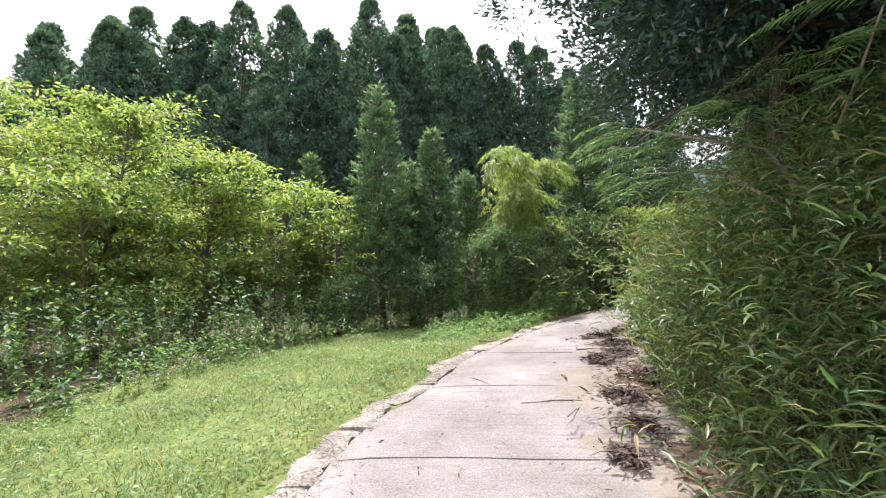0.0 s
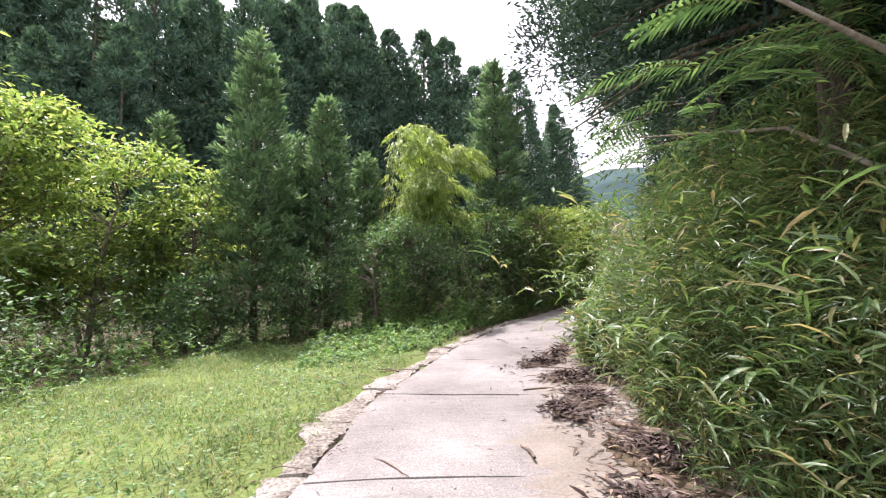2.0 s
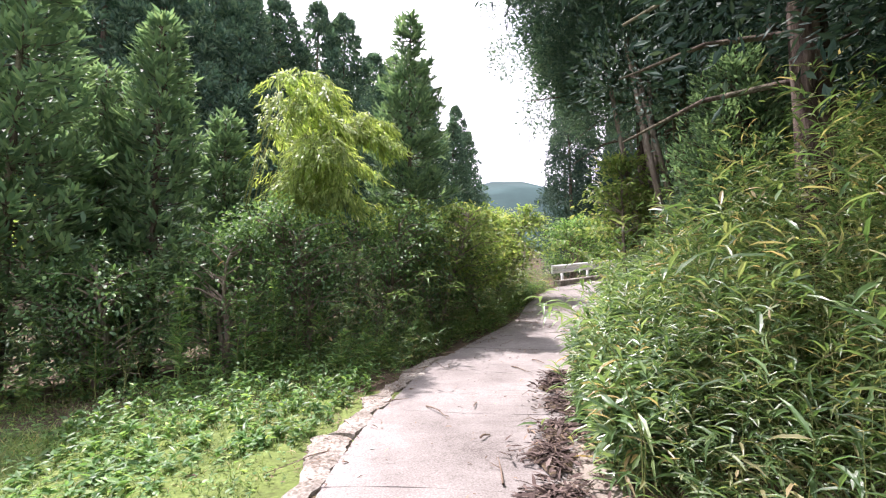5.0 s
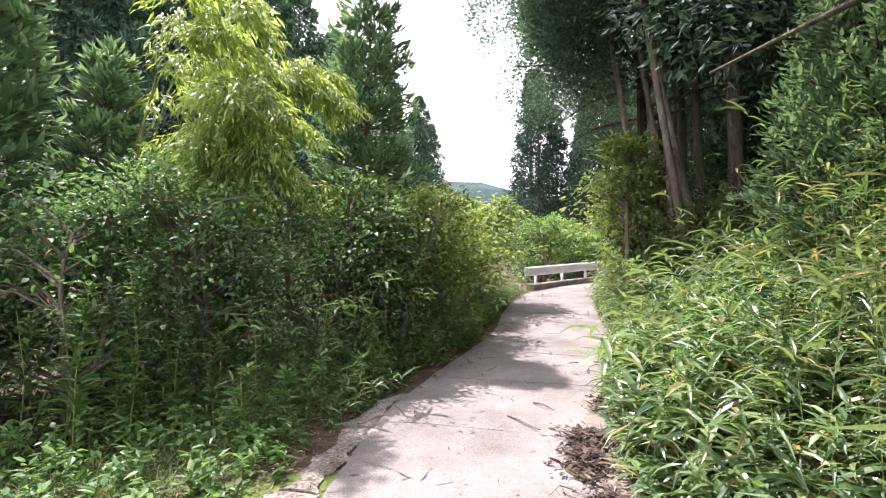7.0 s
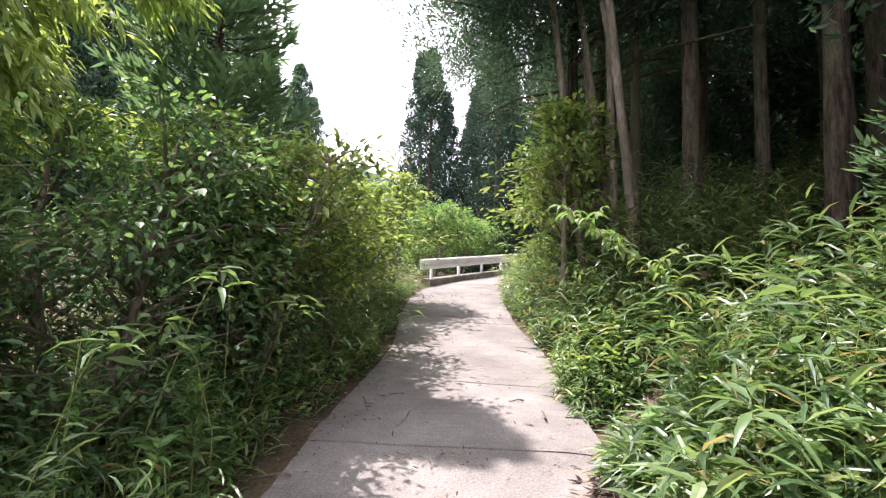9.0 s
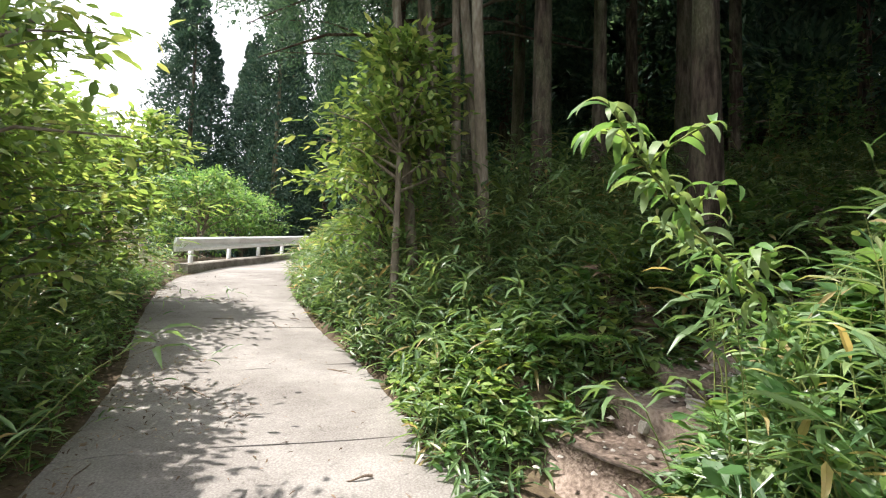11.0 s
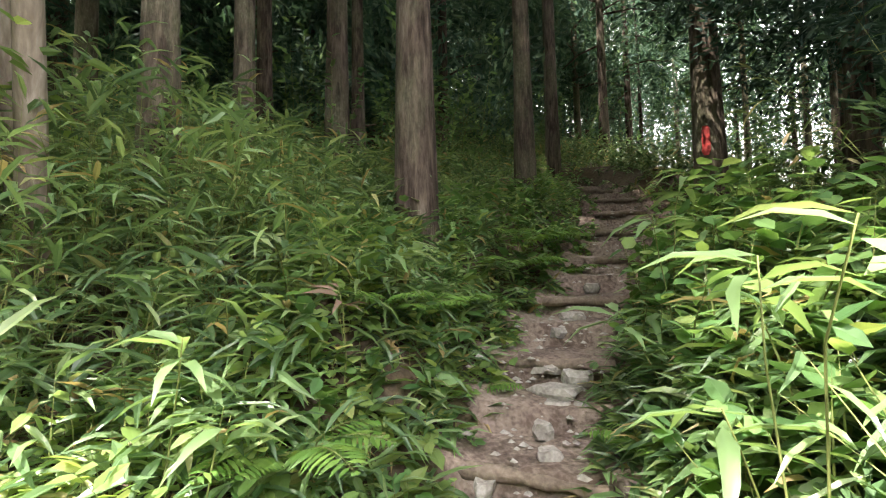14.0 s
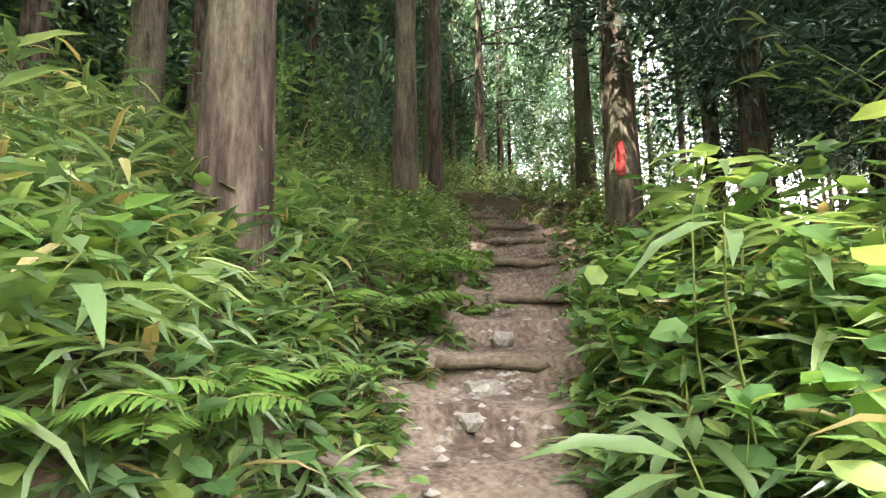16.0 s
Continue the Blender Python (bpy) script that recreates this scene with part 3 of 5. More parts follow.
def limbs_for(h0, h1, rad, n, seed, r0=0.035):
    r = np.random.default_rng(seed)
    out = []
    for i in range(n):
        z = r.uniform(h0, h1)
        a = r.uniform(0, 6.28)
        L = rad * r.uniform(0.5, 1.0) * (1 - 0.7 * (z - h0) / max(h1 - h0, 0.1))
        out.append([(0, 0, z, r0), (L * 0.5 * math.cos(a), L * 0.5 * math.sin(a), z + 0.05 * L, r0 * 0.7), (L * math.cos(a), L * math.sin(a), z - 0.06 * L, r0 * 0.3)])
    return out


def cedar(label, h, h0, rad, r0, clumps, per, size, seed, fuzz=0.85, mat=None, limbs=20, group="", shape=DIAMOND, slim=0.36, taper=0.65):
    t = thing("cedar_tree", label, "cedar tree", group=group)
    v, f = tubes([trunk_set(h * 0.97, r0, 0.03, seed=seed)], 12)
    part("trunk", mesh_of("trunk", v, f, BARK), t)
    v, f = tubes(limbs_for(h0 * 0.75, h * 0.9, rad, limbs, seed))
    tagged(part("branchwork", mesh_of("limbs", v, f, BARK), t), kind="stuff")
    v, f = clump_crown(h0, h, rad, clumps, per, size, seed, fuzz=fuzz, shape=shape, slim=slim, taper=taper)
    part("crown", mesh_of("crown", v, f, mat or CEDAR, False), t)
    return t


USED = set()


def stand(proto, spots, seed, smin=0.85, smax=1.15, sink=0.1):
    """Sets copies of the trees at places (x, y) or (x, y, scale); the first ones are the originals moved."""
    r = random.Random(seed)
    for i, sp in enumerate(spots):
        p = proto[i % len(proto)]
        k = sp[2] if len(sp) > 2 else r.uniform(smin, smax)
        m = Matrix.Translation((sp[0], sp[1], ground_at(sp[0], sp[1]) - sink)) @ Matrix.Rotation(r.uniform(0, 6.28), 4, "Z")
        if p.name not in USED:
            USED.add(p.name)
            ob = p
            ob.matrix_basis = m
        else:
            ob = copy_thing(p, m)
        ob.scale = (k, k, k)


# far cedar wood behind the clearing
FAR = [cedar("tall dark green cedar in the wood behind clearing", 19.0, 1.0, 4.3, 0.26, 340, 46, 0.36, 100 + i, 1.1, limbs=10, taper=0.73, group="cedars of the far wood") for i in range(6)]
spots = []
r_ = random.Random(3)
for (x0, y0, x1, y1, n, k) in [(-34, 22, -22, 33, 5, 1.0), (-22, 33, -8, 36.5, 6, 1.02), (-6.5, 36.5, 9, 37, 8, 1.0), (9.5, 37.5, 25, 46, 7, 0.8), (-30, 33, -8, 42, 7, 0.98), (-6, 41, 18, 42, 10, 1.0), (-26, 42, 8, 49, 8, 0.92), (-24, 27, -9, 30, 5, 0.72)]:
    for j in range(n):
        f = (j + 0.5) / n
        x, y = x0 + (x1 - x0) * f + r_.uniform(-0.9, 0.9), y0 + (y1 - y0) * f + r_.uniform(-0.9, 0.9)
        spots.append((x, y, k * r_.uniform(0.86, 1.08) * float(np.interp(x / y, [-0.08, 0.2, 0.4, 0.6], [1.0, 0.80, 0.76, 0.80]))))
stand(FAR, spots, 4)
SPIRE = [cedar("pointed dark green cedar beyond the guard rail", 19.0, 0.6, 3.2, 0.24, 360, 64, 0.25, 110 + i, 0.95, mat=SPIREMAT, limbs=10, taper=0.92, group="cedars beyond the guard rail") for i in range(2)]
spots = [(29, 38.5, 0.92), (31.5, 38, 0.8), (33, 36, 0.85), (34, 33, 0.95), (36, 30.5, 0.9), (30, 33, 0.8), (38, 36, 1.0), (33, 28, 0.85), (40, 27, 0.9), (24.5, 27, 0.8), (27, 25.5, 0.8), (30, 26, 0.9), (34, 24.5, 0.9), (38, 24, 0.9), (42, 22, 0.95), (23, 31, 0.75), (46, 19, 1.0)]
stand(SPIRE, spots, 5)

# cedar plantation on the bank
WOOD_T = [cedar("tall straight cedar with bare trunk on wooded bank", 19, 9.0, 2.5, 0.135, 80, 90, 0.22, 200 + i, 0.95, limbs=26, group="cedars of the wooded bank") for i in range(3)]
near_trunks = [(10.3, 12.2, 0.98), (9.66, 10.45, 1.05), (11.3, 11.5, 0.8), (12.4, 10.2, 1.1), (13.6, 10.9, 0.9), (11.46, 7.8, 0.95), (12.5, 6.25, 0.8), (14.67, 4.24, 0.9), (9.28, 7.05, 1.02), (9.7, 2.06, 1.1), (8.5, 5.4, 1.0),
               (12.75, 14.84, 0.85), (11.9, 14.2, 0.8), (11.2, 13.4, 0.75)]
spots, lacy, deep = list(near_trunks), [], []
r_ = random.Random(11)
tries = 0
while len(spots) + len(lacy) + len(deep) < 150 and tries < 9000:
    tries += 1
    x, y = r_.uniform(3.5, 44), r_.uniform(-24, 21)
    d, _, _ = nearest(ROADL, [x], [y])
    td, _, _ = nearest(TRAILL, [x], [y])
    if d[0] < 4.2 or d[0] > 36 or abs(td[0]) < 1.4 or (x < 13.5 and y > 4.0 and d[0] < 7.5):
        continue
    if min(math.hypot(x - q[0], y - q[1]) for q in spots + lacy + deep) < (2.1 if d[0] < 14 else 2.5):
        continue
    # the shaded side towards the upper lane is thick to the ground, the other side open and lacy
    kind_ = deep if y > 1.0 + 0.15 * x and d[0] > 10.5 else lacy if d[0] > 15 else spots
    kind_.append((x, y, r_.uniform(0.8, 1.15)))
stand(WOOD_T, spots, 12)
DEEP = [cedar("dark cedar with boughs to the ground in deep shade", 17, 1.2, 2.9, 0.15, 200, 90, 0.25, 230 + i, 1.1, limbs=10, group="cedars of the wooded bank") for i in range(2)]
deep += [(22, 11, 1.0), (23.5, 13.5, 0.9), (26, 12, 1.05), (28, 14.6, 1.0), (29, 10.5, 1.0), (32, 13, 1.1), (25, 9, 1.0), (34, 10, 1.0), (20.5, 13.4, 0.9), (19, 10.2, 0.9), (21.5, 8, 1.0), (31, 7.5, 1.0), (36, 13.5, 1.1), (27, 6, 1.0), (24, 4.5, 0.9), (24, -2.5, 0.85), (20.5, -1.2, 0.8), (22.5, -4.5, 0.85), (17.5, 14.2, 0.7)]
stand(DEEP, deep, 13)
LACY = [cedar("slender cedar with thin crown on the ridge", 17, 4.2, 2.0, 0.13, 85, 80, 0.21, 240 + i, 0.9, limbs=20, group="cedars of the wooded bank") for i in range(2)]
stand(LACY, lacy, 14)
LOW = [cedar("old cedar with low dark boughs hanging over the lane", 15, 2.5, 3.1, 0.16, 230, 400, 0.10, 250 + i, 0.85, mat=SPIREMAT, limbs=40, group="cedars over the lane", slim=0.34) for i in range(2)]
# the last two are added, placed so their boughs shade the thicket
stand(LOW, [(4.7, 4.6, 1.0), (5.4, 7.9, 1.05), (4.4, 1.8, 1.0), (4.9, -2.0, 1.0), (6.6, 3.0, 1.05), (6.9, 6.3, 1.1), (3.9, 5.2, 0.95), (3.7, 3.1, 0.95)], 15)
OVER = [cedar("cedar with light hanging boughs above the lane", 15, 4.6, 4.1, 0.13, 220, 330, 0.10, 270, 0.95, limbs=40, group="cedars over the lane", slim=0.34)]
stand(OVER, [(10.9, 14.5, 1.0), (14.4, 16.4, 0.95)], 16)
stand(DEEP, [(17, 17.2, 0.7), (19.5, 17.6, 0.7), (15.6, 15.4, 0.6), (22, 17.5, 0.8), (24.5, 17.3, 0.8)], 17)


def slender_tree(x, y, h, lean, seed):
    """A thin leaning stem; its high crown is made wide to shade the bank."""
    t = thing("slender_tree", "thin leaning tree with bare grey stem", "tree", (x, y, ground_at(x, y) - 0.05), "slender trees on the bank")
    v, f = tubes([trunk_set(h, 0.075, 0.03, 0.2, seed=seed, lean=lean)], 10)
    part("trunk", mesh_of("trunk", v, f, BARK2), t)
    v, f = clump_crown(h * 0.64, h * 1.15, 2.3, 110, 300, 0.10, seed, slim=0.36)
    part("crown", mesh_of("crown", v + np.array((lean[0] * h * 0.85, lean[1] * h * 0.85, 0)), f, CEDAR, False), t)


# the last two are added: their crowns, out of view, keep sun off the trail
for i, (x, y, h, lean) in enumerate([(10.35, 13.35, 8.5, (-0.10, 0.09)), (10.1, 13.75, 9.0, (-0.13, 0.06)), (10.6, 13.75, 8.0, (-0.05, 0.05)), (10.0, 13.2, 7.5, (-0.03, 0.02)), (9.75, 12.75, 10.0, (-0.20, 0.02)), (10.4, 12.9, 10.5, (-0.26, 0.05))]):
    slender_tree(x, y, h, lean, 280 + i)


def young_conifer(x, y, h, rad, seed, n=7000, label="young light green cedar at clearing edge", leaf=0.20):
    """Feathery cone: whorled boughs with fine upturned sprays."""
    r = np.random.default_rng(seed)
    t = thing("young_cedar", label, "cedar tree", (x, y, ground_at(x, y) - 0.05), "young cedars at the clearing")
    v, f = tubes([trunk_set(h * 0.98, 0.09, 0.012, 0.05, seed=seed)], 8)
    part("trunk", mesh_of("trunk", v, f, BARK), t)
    nb = 210
    u = np.sort(r.uniform(0, 1, nb)) ** 0.92
    bz = 0.35 + (h - 0.4) * u
    ba = np.arange(nb) * 2.4 + r.normal(0, 0.3, nb)
    bl = (rad * (1 - u) ** 0.62 * (0.75 + 0.25 * np.minimum(1, u * 5)) + 0.10) * r.uniform(0.72, 1.12, nb)
    v, f = tubes([[(0, 0, z, 0.014), (L * 0.55 * math.cos(a), L * 0.55 * math.sin(a), z + 0.03 * L, 0.009), (L * 0.95 * math.cos(a), L * 0.95 * math.sin(a), z + 0.16 * L, 0.003)] for z, a, L in zip(bz, ba, bl)], 3)
    tagged(part("branchwork", mesh_of("limbs", v, f, BARK), t), kind="stuff")
    w = bl / bl.sum()
    b = r.choice(nb, n, p=w)
    q = r.uniform(0.18, 1.0, n) ** 0.7
    out = np.stack([np.cos(ba[b]), np.sin(ba[b]), np.zeros(n)], 1)
    tang = np.stack([-out[:, 1], out[:, 0], np.zeros(n)], 1)
    side = r.normal(0, 0.16, n) * bl[b] * (1.15 - q)
    pos = out * (bl[b] * q)[:, None] + tang * side[:, None] + np.stack([np.zeros(n), np.zeros(n), bz[b] + 0.16 * bl[b] * q * q + r.normal(0, 0.05, n)], 1)
    way = out * 0.8 + tang * np.sign(side)[:, None] * 0.6 + r.normal(0, 0.35, (n, 3)) + (0, 0, 0.45)
    v, f = leaves(SLIM, pos, way, leaf * r.uniform(0.6, 1.3, n), leaf * 0.25 * r.uniform(0.7, 1.3, n), droop=-0.4)
    part("crown", mesh_of("crown", v, f, YOUNG, False), t)


def leafy_tree(name, label, cat, x, y, h, rad, seed, n=6000, mat=None, leaf=0.11, shape=OVAL, low=0.15, twigs=70, trunks=1, flat=0.6, group="", wratio=0.45):
    """A broadleaf: stems, forking limbs, layered sprays of leaves round the twig ends."""
    r = np.random.default_rng(seed)
    t = thing(name, label, cat, (x, y, ground_at(x, y) - 0.05), group)
    stems = []
    tips = []
    for k in range(trunks):
        a = r.uniform(0, 6.28)
        lean = 0.12 if trunks == 1 else 0.3
        stems.append(trunk_set(h * r.uniform(0.75, 0.92), 0.03 + 0.009 * h, 0.012, 0.25, seed=seed * 7 + k, sides=8, lean=(lean * math.cos(a), lean * math.sin(a)), root=1.3))
    v, f = tubes(stems, 8)
    part("trunk", mesh_of("trunk", v, f, BARK2), t)
    lines = []
    for k in range(twigs):
        st = np.array(stems[k % trunks])
        u = low + (1 - low) * r.uniform(0, 1) ** 0.85
        p = np.array([np.interp(u * h * 0.9, st[:, 2], st[:, c]) for c in range(3)])
        a = r.uniform(0, 6.28)
        prof = math.sin(math.pi * min(1, 0.18 + 0.82 * u)) ** 0.6 if u < 0.999 else 0.2
        L = rad * prof * r.uniform(0.45, 1.1) + 0.15
        e = p + np.array((math.cos(a) * L, math.sin(a) * L, 0.32 * L + r.uniform(-0.1, 0.25)))
        mid = (p + e) / 2 + (0, 0, 0.12 * L)
        lines.append([(*p, 0.018 + 0.004 * L), (*mid, 0.011), (*e, 0.004)])
        tips.append((mid, e, L))
    v, f = tubes(lines, 4)
    tagged(part("branchwork", mesh_of("limbs", v, f, BARK2), t), kind="stuff")
    per = n // twigs
    pos, way = [], []
    for mid, e, L in tips:
        q = r.uniform(0, 1.08, per)[:, None]
        c = mid + (e - mid) * q
        off = r.normal(0, 1, (per, 3)) * np.array((0.26, 0.26, 0.26 * (1 - flat))) * (0.42 + 0.35 * L)
        pos.append(c + off)
        way.append(unit(off + r.normal(0, 0.15, (per, 3))) * 0.9 + (e - mid) / max(np.linalg.norm(e - mid), 0.01) * 0.5 + (0, 0, -0.15))
    pos, way = np.concatenate(pos), np.concatenate(way)
    m = len(pos)
    v, f = leaves(shape, pos, way, leaf * r.uniform(0.6, 1.35, m), leaf * wratio * r.uniform(0.75, 1.25, m))
    part("crown", mesh_of("crown", v, f, mat or LIGHT, False), t)
    return t


young_conifer(-1.75, 14.0, 7.4, 1.25, 1, 9500)
young_conifer(-0.15, 14.9, 6.1, 0.95, 2)
young_conifer(-1.0, 15.4, 5.4, 0.9, 3)
young_conifer(4.95, 16.2, 7.9, 1.35, 4, 9500)
young_conifer(0.9, 16.2, 5.0, 0.9, 5)
young_conifer(-4.2, 15.5, 5.9, 0.8, 6)
young_conifer(2.6, 17.0, 4.6, 1.0, 7)
young_conifer(6.3, 9.1, 2.9, 1.0, 8, 15000, "young light green cedar on the bank", 0.09)


def bamboo_plume(x, y, h, reach, heading, seed, n=10, spread=0.5):
    """Arching bamboo: bowed canes with tier upon tier of hanging leaf sprays."""
    r = np.random.default_rng(seed)
    t = thing("bamboo", "arching light yellow-green bamboo with drooping sprays", "bamboo", (x, y, ground_at(x, y) - 0.05), "arching bamboos by the lane")
    lines, twigs, pos, way = [], [], [], []
    u = np.linspace(0, 1, 14)
    for i in range(n):
        a = heading + r.normal(0, spread)
        H, Rr = h * r.uniform(0.72, 1.0), reach * r.uniform(0.55, 1.15)
        out = Rr * u ** 1.5
        ox, oy = r.normal(0, 0.18, 2)
        pz = H * np.sin(u * 2.05) / 1.0
        ln = np.stack([ox + out * math.cos(a), oy + out * math.sin(a), pz, 0.018 * (1 - 0.85 * u)], 1)
        lines.append(ln)
        for k in range(30):
            q = r.uniform(0.42, 1.0) ** 0.9
            c = np.array([np.interp(q, u, ln[:, j]) for j in range(3)])
            b = a + r.normal(0, 0.9)
            L = r.uniform(0.35, 0.75) * (1.15 - 0.4 * q)
            w = np.linspace(0, 1, 6)
            tw = c + np.stack([L * w * math.cos(b), L * w * math.sin(b), 0.16 * L * w - 0.75 * L * w * w], 1)
            twigs.append(np.c_[tw, 0.004 * (1 - 0.7 * w)])
            m = 34
            e = r.uniform(0.15, 1.0, m)
            p = np.stack([np.interp(e, w, tw[:, j]) for j in range(3)], 1) + r.normal(0, 0.035, (m, 3))
            pos.append(p)
            way.append(np.array((math.cos(b), math.sin(b), -0.85)) + r.normal(0, 0.45, (m, 3)))
    v, f = tubes(lines, 5)
    tagged(part("culm", mesh_of("culms", v, f, STEM), t), kind="stuff")
    v, f = tubes(twigs, 3)
    tagged(part("branchwork", mesh_of("twigs", v, f, STEM), t), kind="stuff")
    pos, way = np.concatenate(pos), np.concatenate(way)
    v, f = leaves(SLIM, pos, way, 0.17 * r.uniform(0.6, 1.25, len(pos)), 0.030)
    part("crown", mesh_of("crown", v, f, BAMBOO, False), t)


bamboo_plume(1.35, 15.9, 5.5, 2.5, -0.55, 21, 12, 0.45)
bamboo_plume(2.0, 15.6, 4.2, 2.2, -0.7, 22, 9, 0.5)

for x, y, h, rad, sd_ in [(1.0, 14.0, 2.4, 1.0, 51), (2.3, 13.9, 2.7, 1.1, 52), (3.5, 14.3, 2.9, 1.15, 53), (4.6, 15.1, 2.5, 1.1, 54), (-0.6, 13.8, 1.8, 0.9, 55), (5.6, 15.9, 2.2, 1.0, 56), (-2.6, 13.2, 1.5, 0.9, 57)]:
    leafy_tree("shrub", "dense dark evergreen shrub beside the lane", "shrub", x, y, h, rad, sd_, 7000, DARK, 0.075, OVAL, 0.04, 90, 3, 0.4, "evergreen shrubs by the lane", 0.5)
LEFT = [(-8.2, 11.6, 7.4, 2.4, 31, 9000), (-5.9, 12.3, 5.6, 1.9, 32, 8000), (-4.3, 12.9, 4.4, 1.6, 33, 7000), (-3.0, 13.6, 3.9, 1.3, 34, 5000), (-9.6, 8.4, 6.0, 2.2, 35, 8000), (-7.3, 9.6, 4.0, 1.5, 36, 6000), (-11.5, 13.0, 8.0, 2.6, 37, 8000), (-9.0, 15, 6.6, 2.3, 38, 7000), (-8.6, 6.2, 3.6, 1.5, 39, 5000)]
for x, y, h, rad, sd_, n in LEFT:
    leafy_tree("broadleaf_tree", "light green broadleaf tree with layered leafy boughs", "tree", x - 0.7, y + 0.9, h * 1.08, rad * 1.1, sd_, int(n * 1.2), LIGHT, 0.14, OVAL, 0.10, 74, 2 if h < 5 else 1, 0.70, "broadleaf trees by the clearing")
leafy_tree("broadleaf_tree", "bright green leafy tree beside the lane bend", "tree", 8.9, 18.6, 3.2, 1.3, 41, 6000, LIGHT, 0.13, OVAL, 0.1, 70, 2)
leafy_tree("broadleaf_tree", "bright green leafy tree beside the lane bend", "tree", 7.6, 18.3, 2.9, 1.2, 42, 5000, LIGHT, 0.13, OVAL, 0.1, 70, 2)
leafy_tree("broadleaf_tree", "bright green leafy tree over the hedge", "tree", 6.6, 15.6, 3.1, 1.0, 49, 4200, LIGHT, 0.11, OVAL, 0.25, 64, 2)
# this one is an added tree, set here to cast shade on the lane
leafy_tree("broadleaf_tree", "bright green leafy tree over the hedge", "tree", 5.2, 15.1, 3.0, 0.9, 50, 3200, LIGHT, 0.11, OVAL, 0.3, 60, 2)
leafy_tree("broadleaf_tree", "bushy green tree behind the guard rail", "tree", 17.2, 24.4, 3.2, 1.8, 43, 6000, BROAD, 0.14, OVAL, 0.05, 80, 2)
leafy_tree("broadleaf_tree", "bushy green tree behind the guard rail", "tree", 20.4, 25.2, 3.0, 1.8, 44, 6000, BROAD, 0.14, OVAL, 0.05, 80, 2)
leafy_tree("broadleaf_tree", "sunlit light green sapling on wooded bank", "tree", 9.45, 13.8, 3.9, 0.8, 45, 2000, LIGHT, 0.13, OVAL, 0.42, 40, 1, 0.7)
leafy_tree("broadleaf_tree", "sunlit light green sapling on wooded bank", "tree", 10.3, 14.5, 3.3, 0.9, 46, 1900, LIGHT, 0.15, OVAL, 0.25, 60, 1, 0.7)


# ---- undergrowth ----
def scatter(test, box, n, seed):
    """Random places in a box of the plan that pass the test of (road distance, trail distance, x, y)."""
    r = np.random.default_rng(seed)
    x, y = r.uniform(box[0], box[2], n), r.uniform(box[1], box[3], n)
    d, _, _ = nearest(ROADL, x, y)
    td, _, ti = nearest(TRAILL, x, y)
    ok = test(d, np.abs(td), x, y)
    x, y, d = x[ok], y[ok], d[ok]
    return x, y, land(x, y), d


def reeds(name, label, cat, places, h, per, leaf, width, mat, seed, shape=LANCE, low=0.3, tilt=0.22, whorl=0.6, stems=True):
    """Many leafy stems in one thicket: leaning stems, leaves in loose whorls up the stem."""
    r = np.random.default_rng(seed)
    x, y, z, _ = places
    n = len(x)
    H = (h(x, y) if callable(h) else h) * r.uniform(0.5, 1.15, n)
    a, tl = r.uniform(0, 6.28, n), np.abs(r.normal(0, tilt, n))
    tip = np.stack([np.cos(a) * tl * H, np.sin(a) * tl * H, H], 1)
    root = np.stack([x, y, z - 0.03], 1)
    u = np.clip(1 - np.abs(r.normal(0, whorl, (n, per))) * (1 - low), low, 1.0)
    base = root[:, None] + tip[:, None] * u[..., None] - np.array((0, 0, 1.0)) * (tl[:, None] * u * u * H[:, None] * 0.3)[..., None]
    la = r.uniform(0, 6.28, (n, per))
    el = r.uniform(-0.55, 0.75, (n, per))
    way = np.stack([np.cos(la) * np.cos(el), np.sin(la) * np.cos(el), np.sin(el)], 2) + tip[:, None] * 0.15
    m = n * per
    L = leaf * r.uniform(0.55, 1.25, m)
    v, f = leaves(shape, base.reshape(-1, 3), way.reshape(-1, 3), L, width * r.uniform(0.7, 1.25, m))
    sets = [(v, f)]
    mats = [mat]
    if stems:
        sv = np.empty((n, 5, 3))
        wv = 0.004
        mid = root + tip * 0.5
        top = root + tip - np.array((0, 0, 1.0)) * (tl * H * 0.3)[:, None]
        sv[:, 0], sv[:, 1] = root + (wv, 0, 0), root - (wv, 0, 0)
        sv[:, 2], sv[:, 3] = mid + (0.6 * wv, 0.6 * wv, 0), mid - (0.6 * wv, 0.6 * wv, 0)
        sv[:, 4] = top
        sets.append((sv.reshape(-1, 3), [q for i in range(n) for q in ((5 * i, 5 * i + 1, 5 * i + 3, 5 * i + 2), (5 * i + 2, 5 * i + 3, 5 * i + 4))]))
        mats.append(STEM)
    v, f, ix = merge(*sets)
    return tagged(new(name, mesh_of(name, v, f, mats, False, ix)), label, cat, kind="stuff")


TURNING = np.array([(4.2, 11.5, 0), (5.0, 12.05, 0), (5.7, 12.2, 0), (6.35, 12.15, 0), (6.9, 11.9, 0), (7.5, 11.34, 0)])


def near_cam(x, y):
    """Distance from the trodden line at the turning."""
    return np.abs(nearest(TURNING, x, y)[0])


def beside_trail(h):
    """Lower growth along the trail, taller on the hump of the bank."""
    def height(x, y):
        td = np.abs(nearest(TRAILL, x, y)[0])
        hump = np.exp(-((x - 10.2) ** 2 + (y - 12.9) ** 2) / 2.4)
        return h * (0.24 + 0.76 * step01(td, 0.7, 2.4) + 0.95 * hump)
    return height


